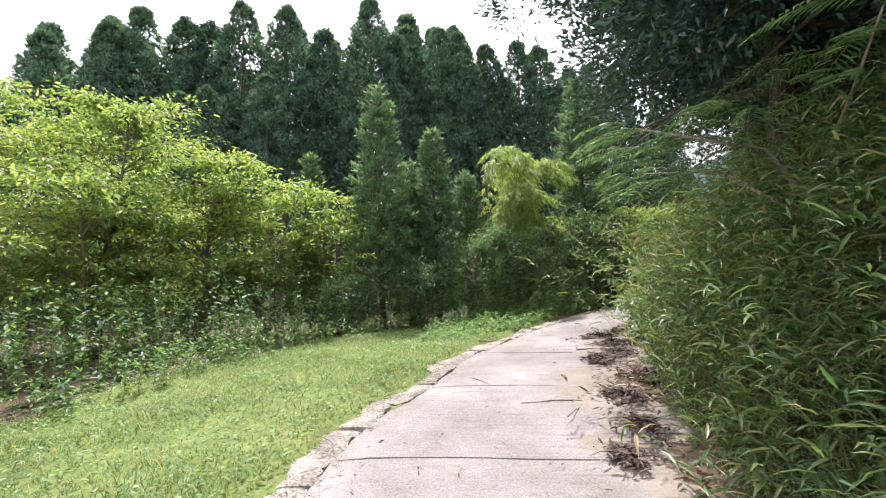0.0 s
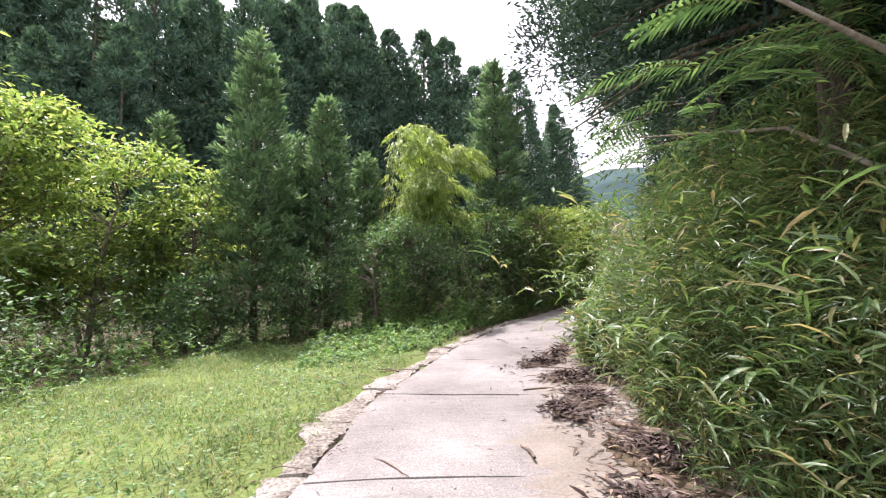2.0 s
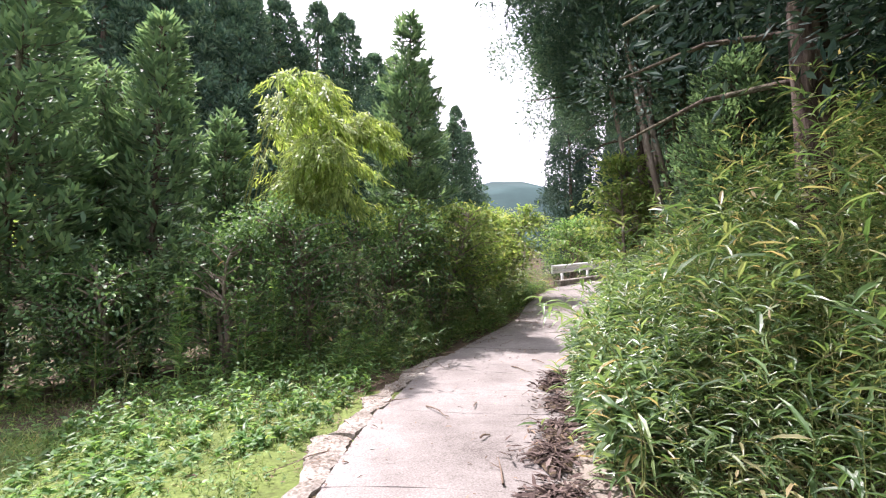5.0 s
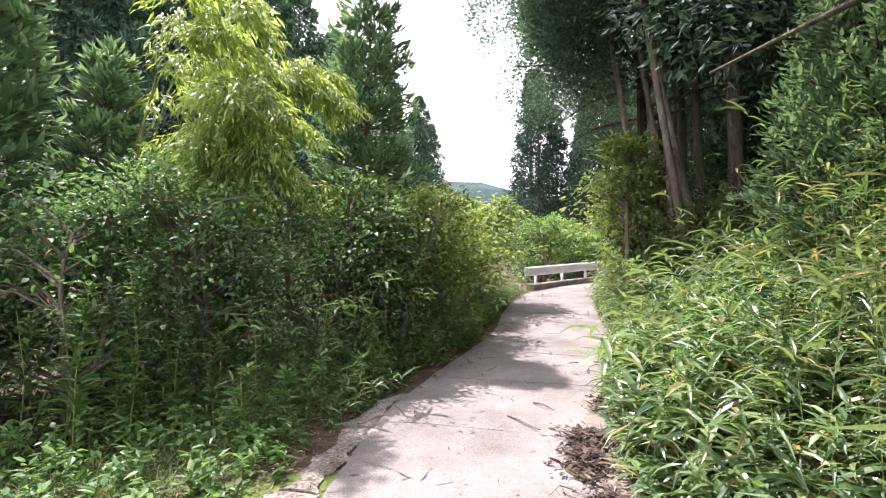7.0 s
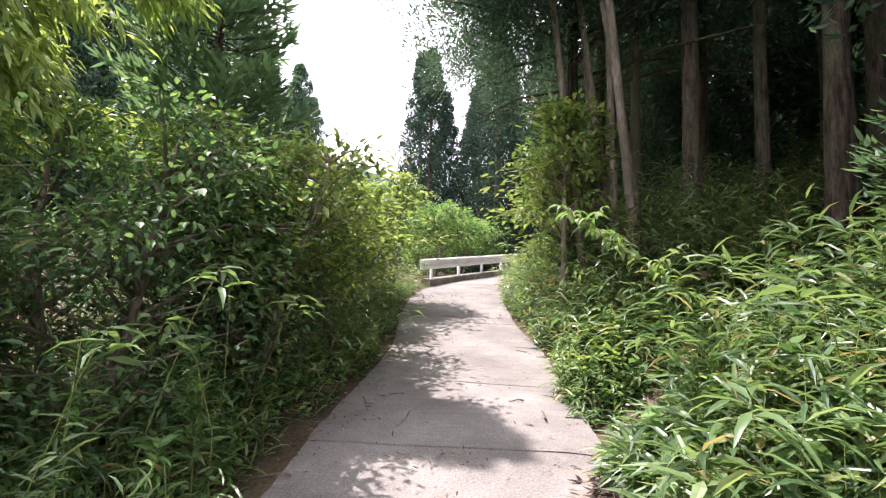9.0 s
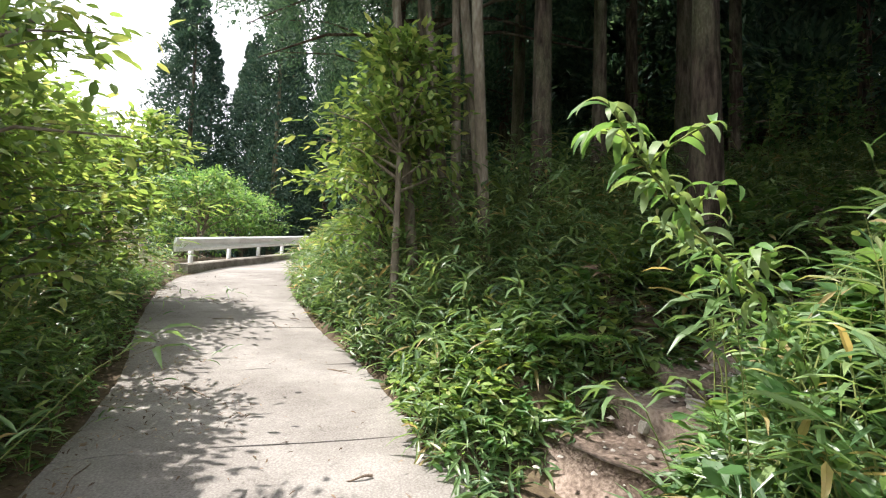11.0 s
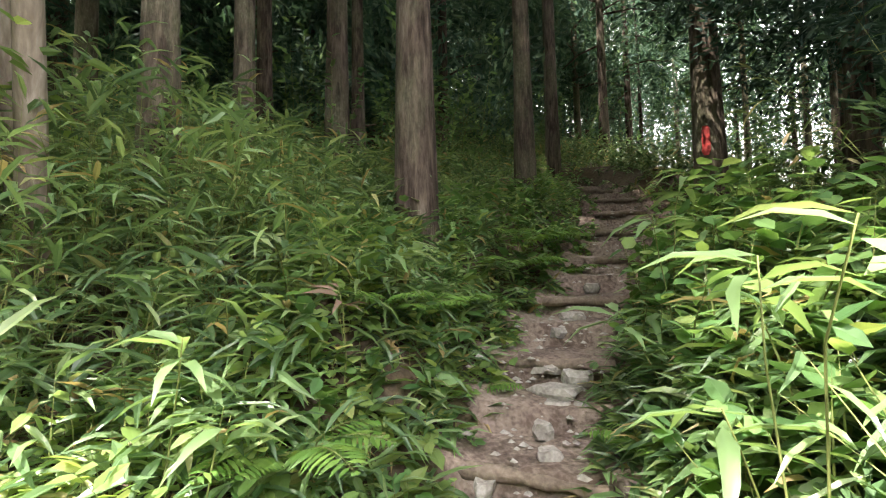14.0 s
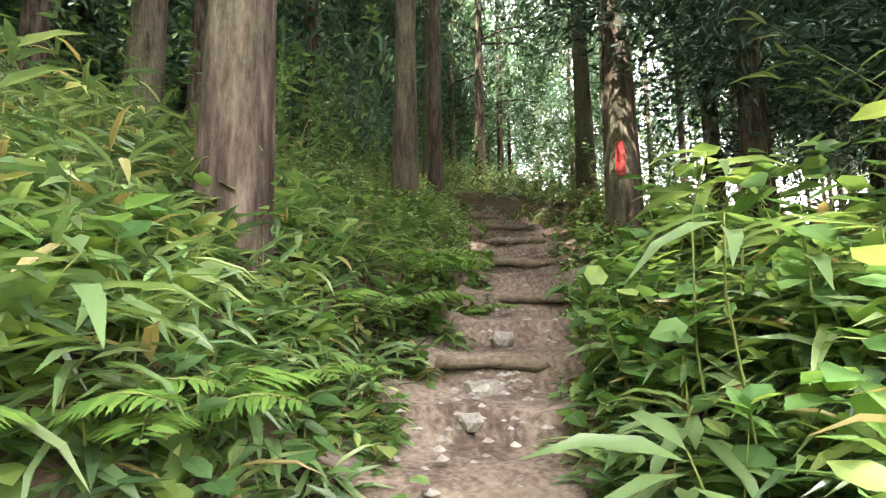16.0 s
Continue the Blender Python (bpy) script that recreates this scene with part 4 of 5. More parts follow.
# bank between the lane and the wood, past the trail
reeds("bamboo_grass", "dense green bamboo grass on the bank", "bamboo grass", scatter(lambda d, t, x, y: (d > 1.2) & (d < 5.2) & (t > 0.36) & (y > 9.6) & (x + 0.2 * y > 9.4), (6.5, 9, 16, 21), 11000, 61), beside_trail(0.85), 12, 0.22, 0.033, SASA, 61, LANCE, 0.12, 0.3, 0.75)
reeds("bamboo_grass", "dense green bamboo grass on the bank", "bamboo grass", scatter(lambda d, t, x, y: (d > 1.25) & (t > 0.31) & (x + 0.2 * y <= 10.2) & (y > 8.0) & (near_cam(x, y) > 0.55), (3.0, 7.5, 10, 12), 5600, 62), beside_trail(0.72), 13, 0.25, 0.040, SASA, 62, LANCE, 0.1, 0.3, 0.75)
reeds("bamboo_grass", "bamboo grass under the cedars", "bamboo grass", scatter(lambda d, t, x, y: (d > 3.6) & (d < 18) & (t > 0.38) & (y < 14), (6, -6, 24, 14), 9000, 63), beside_trail(0.75), 11, 0.20, 0.034, SASA, 63, SLIM, 0.1, 0.3, 0.8)
reeds("scrub", "dark evergreen scrub among the cedars", "scrub", scatter(lambda d, t, x, y: (d > 6.0) & (d < 26) & (t > 1.6) & (bumps(x, y, 0.9) > -0.1), (7, -12, 34, 19), 3600, 72), 2.4, 36, 0.12, 0.055, DARK, 72, OVAL, 0.1, 0.3, 0.9)
reeds("scrub", "dark evergreen scrub on the ridge of the wood", "scrub", scatter(lambda d, t, x, y: (d > 6.5) & (bumps(x, y, 0.8) > -0.4), (5, -16, 19, -1), 700, 73), 2.0, 34, 0.14, 0.06, DARK, 73, OVAL, 0.05, 0.3, 0.9)
# thicket beside the lane at the start
reeds("bamboo_thicket", "tall bamboo thicket leaning over the lane", "bamboo thicket", scatter(lambda d, t, x, y: (d > 1.65) & (d < 4.6) & (y < 9.2), (1.4, -3, 7, 9.5), 9000, 64), 1.75, 30, 0.14, 0.017, SASADRY, 64, LANCE, 0.08, 0.36, 0.9)
reeds("bamboo_thicket", "low bamboo shoots at the foot of thicket", "bamboo thicket", scatter(lambda d, t, x, y: (d > 1.42 + 0.4 * ((y > 3.2) & (y < 6.6))) & (d < 2.5) & (y < 9.2), (1.0, -1, 5, 9.5), 2400, 75), 0.7, 18, 0.17, 0.022, SASADRY, 75, LANCE, 0.05, 0.45, 0.8)
reeds("bamboo_thicket", "bamboo thicket beside the lane", "bamboo thicket", scatter(lambda d, t, x, y: (d > 1.5) & (d < 3.8) & (y >= 8.0) & (y < 11.5) & (near_cam(x, y) > 1.0), (2.0, 7.5, 6.5, 11.6), 2000, 65), 1.05, 20, 0.19, 0.024, SASA, 65, LANCE, 0.05, 0.36, 0.85)
# hedge of scrub and bamboo on the far side of the lane
reeds("bamboo_thicket", "bamboo and scrub thicket beside the lane", "bamboo thicket", scatter(lambda d, t, x, y: (d < -2.2) & (d > -5.0) & (y > 12.9 - 0.15 * x), (2.0, 12.0, 13, 23), 1700, 66), 2.1, 30, 0.16, 0.020, SASA, 66, LANCE, 0.05, 0.4, 1.0)
reeds("bamboo_thicket", "low bamboo leaves spilling over the lane edge", "bamboo thicket", scatter(lambda d, t, x, y: (d < -1.2) & (d > -2.5) & (y > 12.6 - 0.1 * x), (2.4, 12.0, 13, 23), 2600, 76), 0.95, 18, 0.17, 0.022, SASA, 76, LANCE, 0.05, 0.5, 0.9)
reeds("scrub", "dark leafy scrub beside the lane", "scrub", scatter(lambda d, t, x, y: (d < -2.4) & (d > -6.5) & (y > 12.9) & (bumps(x, y, 1.4) > -0.35), (-1.0, 12.6, 12, 23), 1500, 67), 2.2, 36, 0.10, 0.045, DARK, 67, OVAL, 0.03, 0.4, 1.0)
reeds("scrub", "dark leafy scrub behind the clearing", "scrub", scatter(lambda d, t, x, y: (d < -5.6) & (d > -13) & (y > -3) & (bumps(x, y, 1.2) > -0.5), (-15, -3, 3, 20), 4000, 68), 1.6, 36, 0.11, 0.05, DARK, 68, OVAL, 0.03, 0.4, 1.0)
reeds("weeds", "leafy green weeds along the clearing edge", "weeds", scatter(lambda d, t, x, y: (d < -4.6) & (d > -6.6) & (y < 14.4) & (bumps(x, y, 2.1) > -0.4), (-9, -3, 2.5, 14.5), 3200, 69), 0.6, 20, 0.10, 0.034, BROAD, 69, OVAL, 0.05, 0.3, 0.9)
reeds("weeds", "leafy green weeds along the clearing edge", "weeds", scatter(lambda d, t, x, y: (d < -1.18) & (d > -3.9 + 1.6 * (x > 6)) & (y > 9.6 + 0.5 * bumps(x, y, 1.7)), (-0.5, 9.4, 13, 20), 7500, 70), lambda x, y: 0.16 + 0.26 * step01(y, 10.3, 12.8), 18, 0.09, 0.035, BROAD, 70, OVAL, 0.05, 0.3, 0.9)
reeds("weeds", "leafy weeds at the foot of bank", "weeds", scatter(lambda d, t, x, y: (((d > 1.2) & (d < 2.4) & (y > 8.5)) | ((t > 0.28) & (t < 1.5) & (d > 1.6))) & (near_cam(x, y) > 0.5), (3.5, 6, 12, 18), 5200, 71), 0.28, 16, 0.085, 0.042, BROAD, 71, OVAL, 0.05, 0.3, 0.9)

reeds("creeper", "pale broad-leaved creeper over the bank", "creeper", scatter(lambda d, t, x, y: (t > 0.45) & (d > 1.5) & (near_cam(x, y) > 0.65) & (x + y < 18.2), (5.6, 8.6, 9.0, 11.2), 520, 77), 0.66, 13, 0.11, 0.078, BROAD, 77, OVAL, 0.1, 0.35, 0.8)
reeds("creeper", "broad-leaved herbs beside the trail", "creeper", scatter(lambda d, t, x, y: (t > 0.36) & (t < 1.2) & (d > 1.4) & (near_cam(x, y) > 0.5), (6.5, 8.0, 11, 13), 700, 78), 0.32, 10, 0.12, 0.075, BROAD, 78, OVAL, 0.1, 0.35, 0.8)

reeds("creeper", "light green broad-leaved herbs under the cedars", "creeper", scatter(lambda d, t, x, y: (t > 0.38) & (t < 1.5) & (near_cam(x, y) > 0.5), (7.6, 9.9, 9.6, 12.2), 420, 79), 0.22, 11, 0.13, 0.07, LIGHT, 79, OVAL, 0.1, 0.35, 0.8)
reeds("creeper", "pale broad-leaved herbs at the foot of bank", "creeper", scatter(lambda d, t, x, y: (d > 1.2) & (near_cam(x, y) > 0.6) & (bumps(x, y, 2.3) > -0.2), (7.3, 12.1, 8.6, 13.3), 170, 80), 0.42, 11, 0.10, 0.055, LIGHT, 80, OVAL, 0.1, 0.35, 0.8)

# ---- single plants ----
def stalk_weed(x, y, h, seed):
    """An upright weed: a straight stem with whorls of narrow leaves up to the tip."""
    r = np.random.default_rng(seed)
    t = thing("tall_weed", "tall upright leafy weed with pale tip", "weed", (x, y, ground_at(x, y) - 0.02), "tall weeds by the clearing")
    v, f = tubes([[(0, 0, 0, 0.008), (r.normal(0, 0.03), r.normal(0, 0.03), h * 0.5, 0.006), (r.normal(0, 0.05), r.normal(0, 0.05), h, 0.003)]], 5)
    part("stem", mesh_of("stem", v, f, STEM), t)
    n = int(95 * h)
    u = r.uniform(0.25, 1.0, n)
    a = r.uniform(0, 6.28, n)
    pos = np.stack([0 * u, 0 * u, u * h], 1)
    v, f = leaves(LANCE, pos, np.stack([np.cos(a), np.sin(a), r.uniform(0.0, 0.9, n)], 1), 0.19 * (1.25 - 0.6 * u) * r.uniform(0.7, 1.2, n), 0.028)
    tagged(part("foliage", mesh_of("foliage", v, f, BROAD, False), t), kind="stuff")


r_ = random.Random(8)
for i, (x, y, h) in enumerate([(0.35, 13.2, 1.35), (0.75, 13.3, 1.2), (1.1, 13.0, 1.3), (1.45, 13.1, 1.0), (1.9, 12.9, 1.15), (2.2, 13.0, 0.9), (-0.5, 13.1, 0.95), (-1.1, 12.8, 0.8), (2.9, 12.9, 0.9), (3.3, 13.0, 1.1), (-2.4, 12.3, 0.8), (-6.6, 8.6, 1.2), (-6.2, 8.2, 1.0), (-7.0, 8.0, 1.3), (-5.9, 8.9, 1.0), (-6.5, 7.4, 0.9), (-7.3, 7.0, 1.1), (-5.6, 9.6, 0.8), (3.0, 12.5, 0.55), (3.6, 12.75, 0.6), (2.3, 12.2, 0.5), (2.35, 12.1, 0.7), (2.7, 12.3, 0.6), (3.9, 13.1, 1.0), (0.44, 12.30, 1.47), (1.19, 12.62, 1.42), (1.54, 12.73, 1.62)]):
    stalk_weed(x, y, h, 300 + i)


def fern(x, y, size, seed, fronds=9):
    r = np.random.default_rng(seed)
    t = thing("fern", "bright green fern beside dirt trail", "fern", (x, y, ground_at(x, y) - 0.01), "ferns by the trail")
    for k in range(fronds):
        a = k * 6.28 / fronds + r.normal(0, 0.25)
        u = np.linspace(0, 1, 20)
        L = size * r.uniform(0.75, 1.15)
        out, upz = L * u * 0.85, L * (0.75 * u - 0.62 * u * u) + 0.05 * u
        c = np.stack([out * math.cos(a), out * math.sin(a), upz], 1)
        tang = np.array((-math.sin(a), math.cos(a), 0))
        pos = np.concatenate([c[3:], c[3:]])
        way = np.concatenate([np.tile(tang, (17, 1)), np.tile(-tang, (17, 1))]) + np.array((math.cos(a), math.sin(a), -0.1)) * 0.35
        ln = np.concatenate([L * 0.26 * np.sin(np.pi * (1 - u[3:]) ** 0.8 * 0.95 + 0.12)] * 2)
        lv = leaves(SLIM, pos, way, np.maximum(ln, 0.012), 0.018 * size / 0.5)
        rv = tubes([np.c_[c, 0.003 * (1 - 0.7 * u)]], 3)
        v, f, ix = merge(lv, rv)
        part("frond", mesh_of("frond", v, f, [FERN, STEM], False, ix), t)


for i, (x, y, z) in enumerate([(9.15, 10.5, 0.55), (9.6, 9.7, 0.6), (9.85, 9.3, 0.75), (8.85, 10.95, 0.5), (8.25, 11.75, 0.5), (9.75, 8.9, 0.5), (8.75, 11.2, 0.45), (7.7, 10.3, 0.4), (8.75, 10.6, 0.4)]):
    fern(x, y, z, 400 + i)


def bamboo_sprig(tip, seed, mat, label, size=0.26, root=None):
    """One shoot of bamboo grass: a thin cane with a fan of large leaves at its end."""
    r = np.random.default_rng(seed)
    x, y = root or (tip[0] + r.normal(0, 0.10), tip[1] + r.normal(0, 0.10))
    z = ground_at(x, y)
    t = thing("bamboo_sprig", label, "bamboo grass", (x, y, z - 0.01), "large bamboo grass shoots")
    e = np.array(tip) - (x, y, z - 0.01)
    e[2] = max(e[2], 0.25)
    v, f = tubes([[(0, 0, 0, 0.004), (e[0] * 0.2 + 0.05, e[1] * 0.2 - 0.04, e[2] * 0.4, 0.0035), (e[0] * 0.6 + 0.05, e[1] * 0.6 - 0.03, e[2] * 0.8, 0.003), (*e, 0.002)]], 5)
    part("cane", mesh_of("cane", v, f, STEM), t)
    for i in range(r.integers(6, 9)):
        a = i * 0.95 + r.normal(0, 0.3)
        lv, lf = leaves(LANCE, np.zeros((1, 3)), np.array([(math.cos(a), math.sin(a), r.uniform(-0.35, 0.45))]), size * r.uniform(0.7, 1.15), size * 0.17, droop=1.2)
        part("leaf", mesh_of("leaf", lv, lf, mat), t).location = (e[0], e[1], e[2] - 0.02 * i)


for i, tip in enumerate([(7.88, 10.10, 2.57), (8.87, 11.05, 2.66), (9.09, 11.13, 2.79), (8.93, 10.62, 2.48), (7.91, 9.69, 3.29), (7.67, 9.85, 2.96), (6.92, 10.99, 2.75), (7.19, 12.47, 2.28), (6.28, 11.10, 2.53), (8.62, 11.16, 2.45), (8.55, 11.64, 2.58), (5.81, 13.18, 2.97), (4.84, 13.14, 2.89), (4.32, 12.97, 2.29), (3.68, 13.06, 2.20), (4.17, 13.51, 2.59), (3.87, 14.05, 2.90), (4.79, 14.11, 2.71), (5.11, 13.70, 2.32), (2.38, 12.36, 2.03)]):
    if abs(nearest(ROADL, [tip[0]], [tip[1]])[0][0]) < 1.25 or abs(nearest(TRAILL, [tip[0]], [tip[1]])[0][0]) < 0.35:
        continue
    bamboo_sprig(tip, 520 + i, SASA, "bamboo grass shoot with fan of large leaves")
for i, (tip, root, size) in enumerate([((2.7, 7.95, 2.0), (2.95, 7.75), 0.24), ((2.78, 7.85, 1.8), (3.0, 7.8), 0.24), ((7.80, 10.41, 2.55), (7.7, 10.2), 0.27), ((8.68, 11.10, 2.7), (8.75, 11.2), 0.24), ((7.76, 10.2, 3.0), (7.7, 10.1), 0.24), ((7.95, 12.0, 2.34), (8.0, 12.1), 0.26),
                                          ((7.03, 10.98, 2.38), (6.95, 10.8), 0.30), ((8.02, 12.11, 2.55), (8.1, 12.2), 0.24), ((7.25, 12.55, 2.2), (7.4, 12.6), 0.26), ((6.22, 13.76, 2.2), (5.6, 14.3), 0.24), ((6.02, 14.19, 2.6), (5.6, 14.6), 0.24),
                                          ((3.95, 9.75, 2.0), (4.5, 9.3), 0.26), ((3.75, 9.65, 2.1), (4.4, 9.2), 0.24), ((2.05, 5.45, 1.5), (2.3, 5.4), 0.26), ((2.0, 4.3, 1.4), (2.2, 4.3), 0.22), ((4.95, 10.4, 2.05), (5.1, 10.2), 0.24), ((5.0, 10.25, 2.5), (5.2, 10.1), 0.24), ((3.85, 12.75, 2.5), (3.5, 13.1), 0.24),
                                          ((3.31, 12.6, 2.2), (3.0, 12.9), 0.24), ((4.6, 13.2, 2.35), (4.4, 13.7), 0.24), ((6.5, 11.45, 2.1), (6.6, 11.2), 0.22), ((6.3, 11.2, 2.15), (6.4, 11.0), 0.22), ((1.85, 4.86, 1.55), (2.1, 4.8), 0.24), ((9.06, 10.47, 2.7), (9.1, 10.5), 0.22)]):
    bamboo_sprig(tip, 560 + i, SASA, "bamboo grass shoot with fan of large leaves", size, root)
bamboo_sprig((6.66, 11.20, 2.80), 600, PALELEAF, "pale sunlit bamboo grass shoot with hanging leaves", 0.20, (6.81, 10.95))
bamboo_sprig((8.41, 11.49, 2.69), 540, LITTER, "withered tan bamboo grass shoot", 0.17)


def hanging_leaf(name, length, width, bend, mat):
    """A long leaf, folded along its midrib, that leaves the stem upwards and bows down."""
    n = 7
    u = np.linspace(0, 1, n)
    ang = 0.5 - bend * u
    px = np.concatenate([[0], np.cumsum(np.cos(ang[:-1]))]) * length / (n - 1)
    pz = np.concatenate([[0], np.cumsum(np.sin(ang[:-1]))]) * length / (n - 1)
    w = 0.5 * width * np.sin(np.pi * np.clip(u * 0.93 + 0.06, 0, 1)) ** 0.8
    v = np.concatenate([np.stack([px, k * w, pz + abs(k) * 0.25 * w], 1) for k in (-1, 0, 1)])
    f = [(c * n + i, c * n + i + 1, (c + 1) * n + i + 1, (c + 1) * n + i) for c in range(2) for i in range(n - 1)]
    return mesh_of(name, v, f, mat)


def leaning_sapling():
    """A young shoot that leans out of the bank over the turning, hung with long pale leaves."""
    r = np.random.default_rng(500)
    x, y = 6.42, 10.62
    z = ground_at(x, y)
    t = thing("sapling", "pale green leaning sapling with long drooping leaves", "sapling", (x, y, z - 0.02))
    c = smooth_line(np.array([(0, 0, 0), (-0.14, 0.16, 0.42), (-0.34, 0.38, 0.76), (-0.60, 0.62, 1.0), (-0.82, 0.80, 1.19), (-0.98, 0.90, 1.33)]) * (1, 1, (2.99 - z) / 1.33), 6)
    u = np.linspace(0, 1, len(c))
    v, f = tubes([np.c_[c, 0.009 * (1 - 0.75 * u)]], 6)
    part("stem", mesh_of("stem", v, f, STEM), t)
    me = [hanging_leaf("leaf", L, w, bd, m) for L, w, bd, m in [(0.16, 0.034, 2.1, PALELEAF), (0.14, 0.032, 2.5, PALELEAF), (0.17, 0.036, 1.9, BROAD), (0.11, 0.028, 2.3, LIGHT)]]
    shoots = [(c, 0.22, 1.0, 84)]
    for k in range(7):
        w = 0.42 + 0.075 * k
        p = np.array([np.interp(w, u, c[:, j]) for j in range(3)])
        a = 2.3 + (1.5 if k % 2 else -1.4) + r.normal(0, 0.3)
        L = r.uniform(0.10, 0.20)
        e = np.linspace(0, 1, 6)
        q = p + np.stack([L * e * math.cos(a), L * e * math.sin(a), L * (0.75 * e - 0.35 * e * e)], 1)
        v, f = tubes([np.c_[q, 0.004 * (1 - 0.6 * e)]], 5)
        part("twig", mesh_of("twig", v, f, STEM), t)
        shoots.append((q, 0.2, 1.0, 9))
    for q, w0, w1, count in shoots:
        e = np.linspace(0, 1, len(q))
        for i in range(count):
            w = w0 + (w1 - w0) * (i + 0.5) / count
            lf = part("leaf", me[int(r.integers(0, 4))], t)
            lf.location = [np.interp(w, e, q[:, j]) for j in range(3)]
            lf.rotation_euler = (r.normal(0, 0.35), r.normal(0.15, 0.3), i * 2.4 + r.normal(0, 0.4))
            k = r.uniform(0.7, 1.1) * (1.05 - 0.3 * w)
            lf.scale = (k, k, k)


leaning_sapling()


def silk_bough():
    """A slender tree whose feathery boughs reach over the lane."""
    r = np.random.default_rng(510)
    x, y = 3.35, 3.95
    t = thing("silk_tree", "slender tree with feathery green fronds over lane", "tree", (x, y, ground_at(x, y) - 0.05))
    v, f = tubes([[(0, 0, 0, 0.04), (-0.1, 0, 0.5, 0.032), (-0.6, -0.05, 1.2, 0.02), (-1.75, -0.2, 1.38, 0.008)], [(-0.1, 0, 0.5, 0.025), (-0.5, 0.8, 1.25, 0.015), (-0.9, 1.8, 1.5, 0.006)], [(-0.3, 0, 0.7, 0.02), (-0.6, -0.9, 1.3, 0.012), (-1.0, -1.6, 1.5, 0.005)]], 7)
    part("trunk", mesh_of("trunk", v, f, BARK2), t)
    ends = [(-1.75, -0.2, 1.35), (-1.2, -0.1, 1.35), (-0.8, 1.7, 1.3), (-0.7, 1.1, 1.3), (-1.0, -1.6, 1.5), (-0.7, -1.0, 1.45), (-1.5, 0.4, 1.35), (-1.3, 0.9, 1.35), (-1.0, 0.2, 1.3), (-1.2, -0.8, 1.35), (-0.5, 0.3, 1.75), (-0.4, -0.6, 1.8)]
    for e in ends:
        for k in range(4):
            a = math.pi + r.normal(0, 1.0)
            L = r.uniform(0.45, 0.8)
            u = np.linspace(0, 1, 20)
            c = np.array(e) + r.normal(0, 0.08, 3) + np.stack([L * u * math.cos(a), L * u * math.sin(a), 0.1 * u - L * 0.45 * u * u], 1)
            tang = np.array((-math.sin(a), math.cos(a), 0.0))
            pos = np.concatenate([c[2:], c[2:]])
            way = np.concatenate([np.tile(tang, (18, 1)), np.tile(-tang, (18, 1))]) + np.array((math.cos(a), math.sin(a), -0.2)) * 0.5
            lv = leaves(SLIM, pos, way, np.concatenate([0.15 * np.sin(np.pi * (0.15 + 0.75 * u[2:]))] * 2), 0.016)
            rv = tubes([np.c_[c, 0.003 * (1 - 0.7 * u)]], 3)
            v, f, ix = merge(lv, rv)
            part("frond", mesh_of("frond", v, f, [DARK, STEM], False, ix), t)


silk_bough()

# red paint mark on a trunk by the trail
mv, mf = [], []
for i in range(9):
    for j in range(5):
        w = 0.6 if i in (0, 8) else 1.0
        rr = 0.178 - 0.001 * i
        mv.append((rr * math.cos(1.9 + w * 0.12 * (j - 2)), rr * math.sin(1.9 + w * 0.12 * (j - 2)), 0.05 * i * 0.8))
mf = [(i * 5 + j, i * 5 + j + 1, (i + 1) * 5 + j + 1, (i + 1) * 5 + j) for i in range(8) for j in range(4)]
mark = new("paint_mark", mesh_of("paint_mark", np.array(mv), mf, RED))
mark.location = (9.28, 7.05, ground_at(9.28, 7.05) + 0.55)
tagged(mark, "red paint mark on cedar trunk", "paint mark")

# ---- grass verge ----
def patchy(x, y, f=2.6):
    return bumps(x, y, f) + 0.6 * bumps(x + 3, y - 1, f * 2.3)


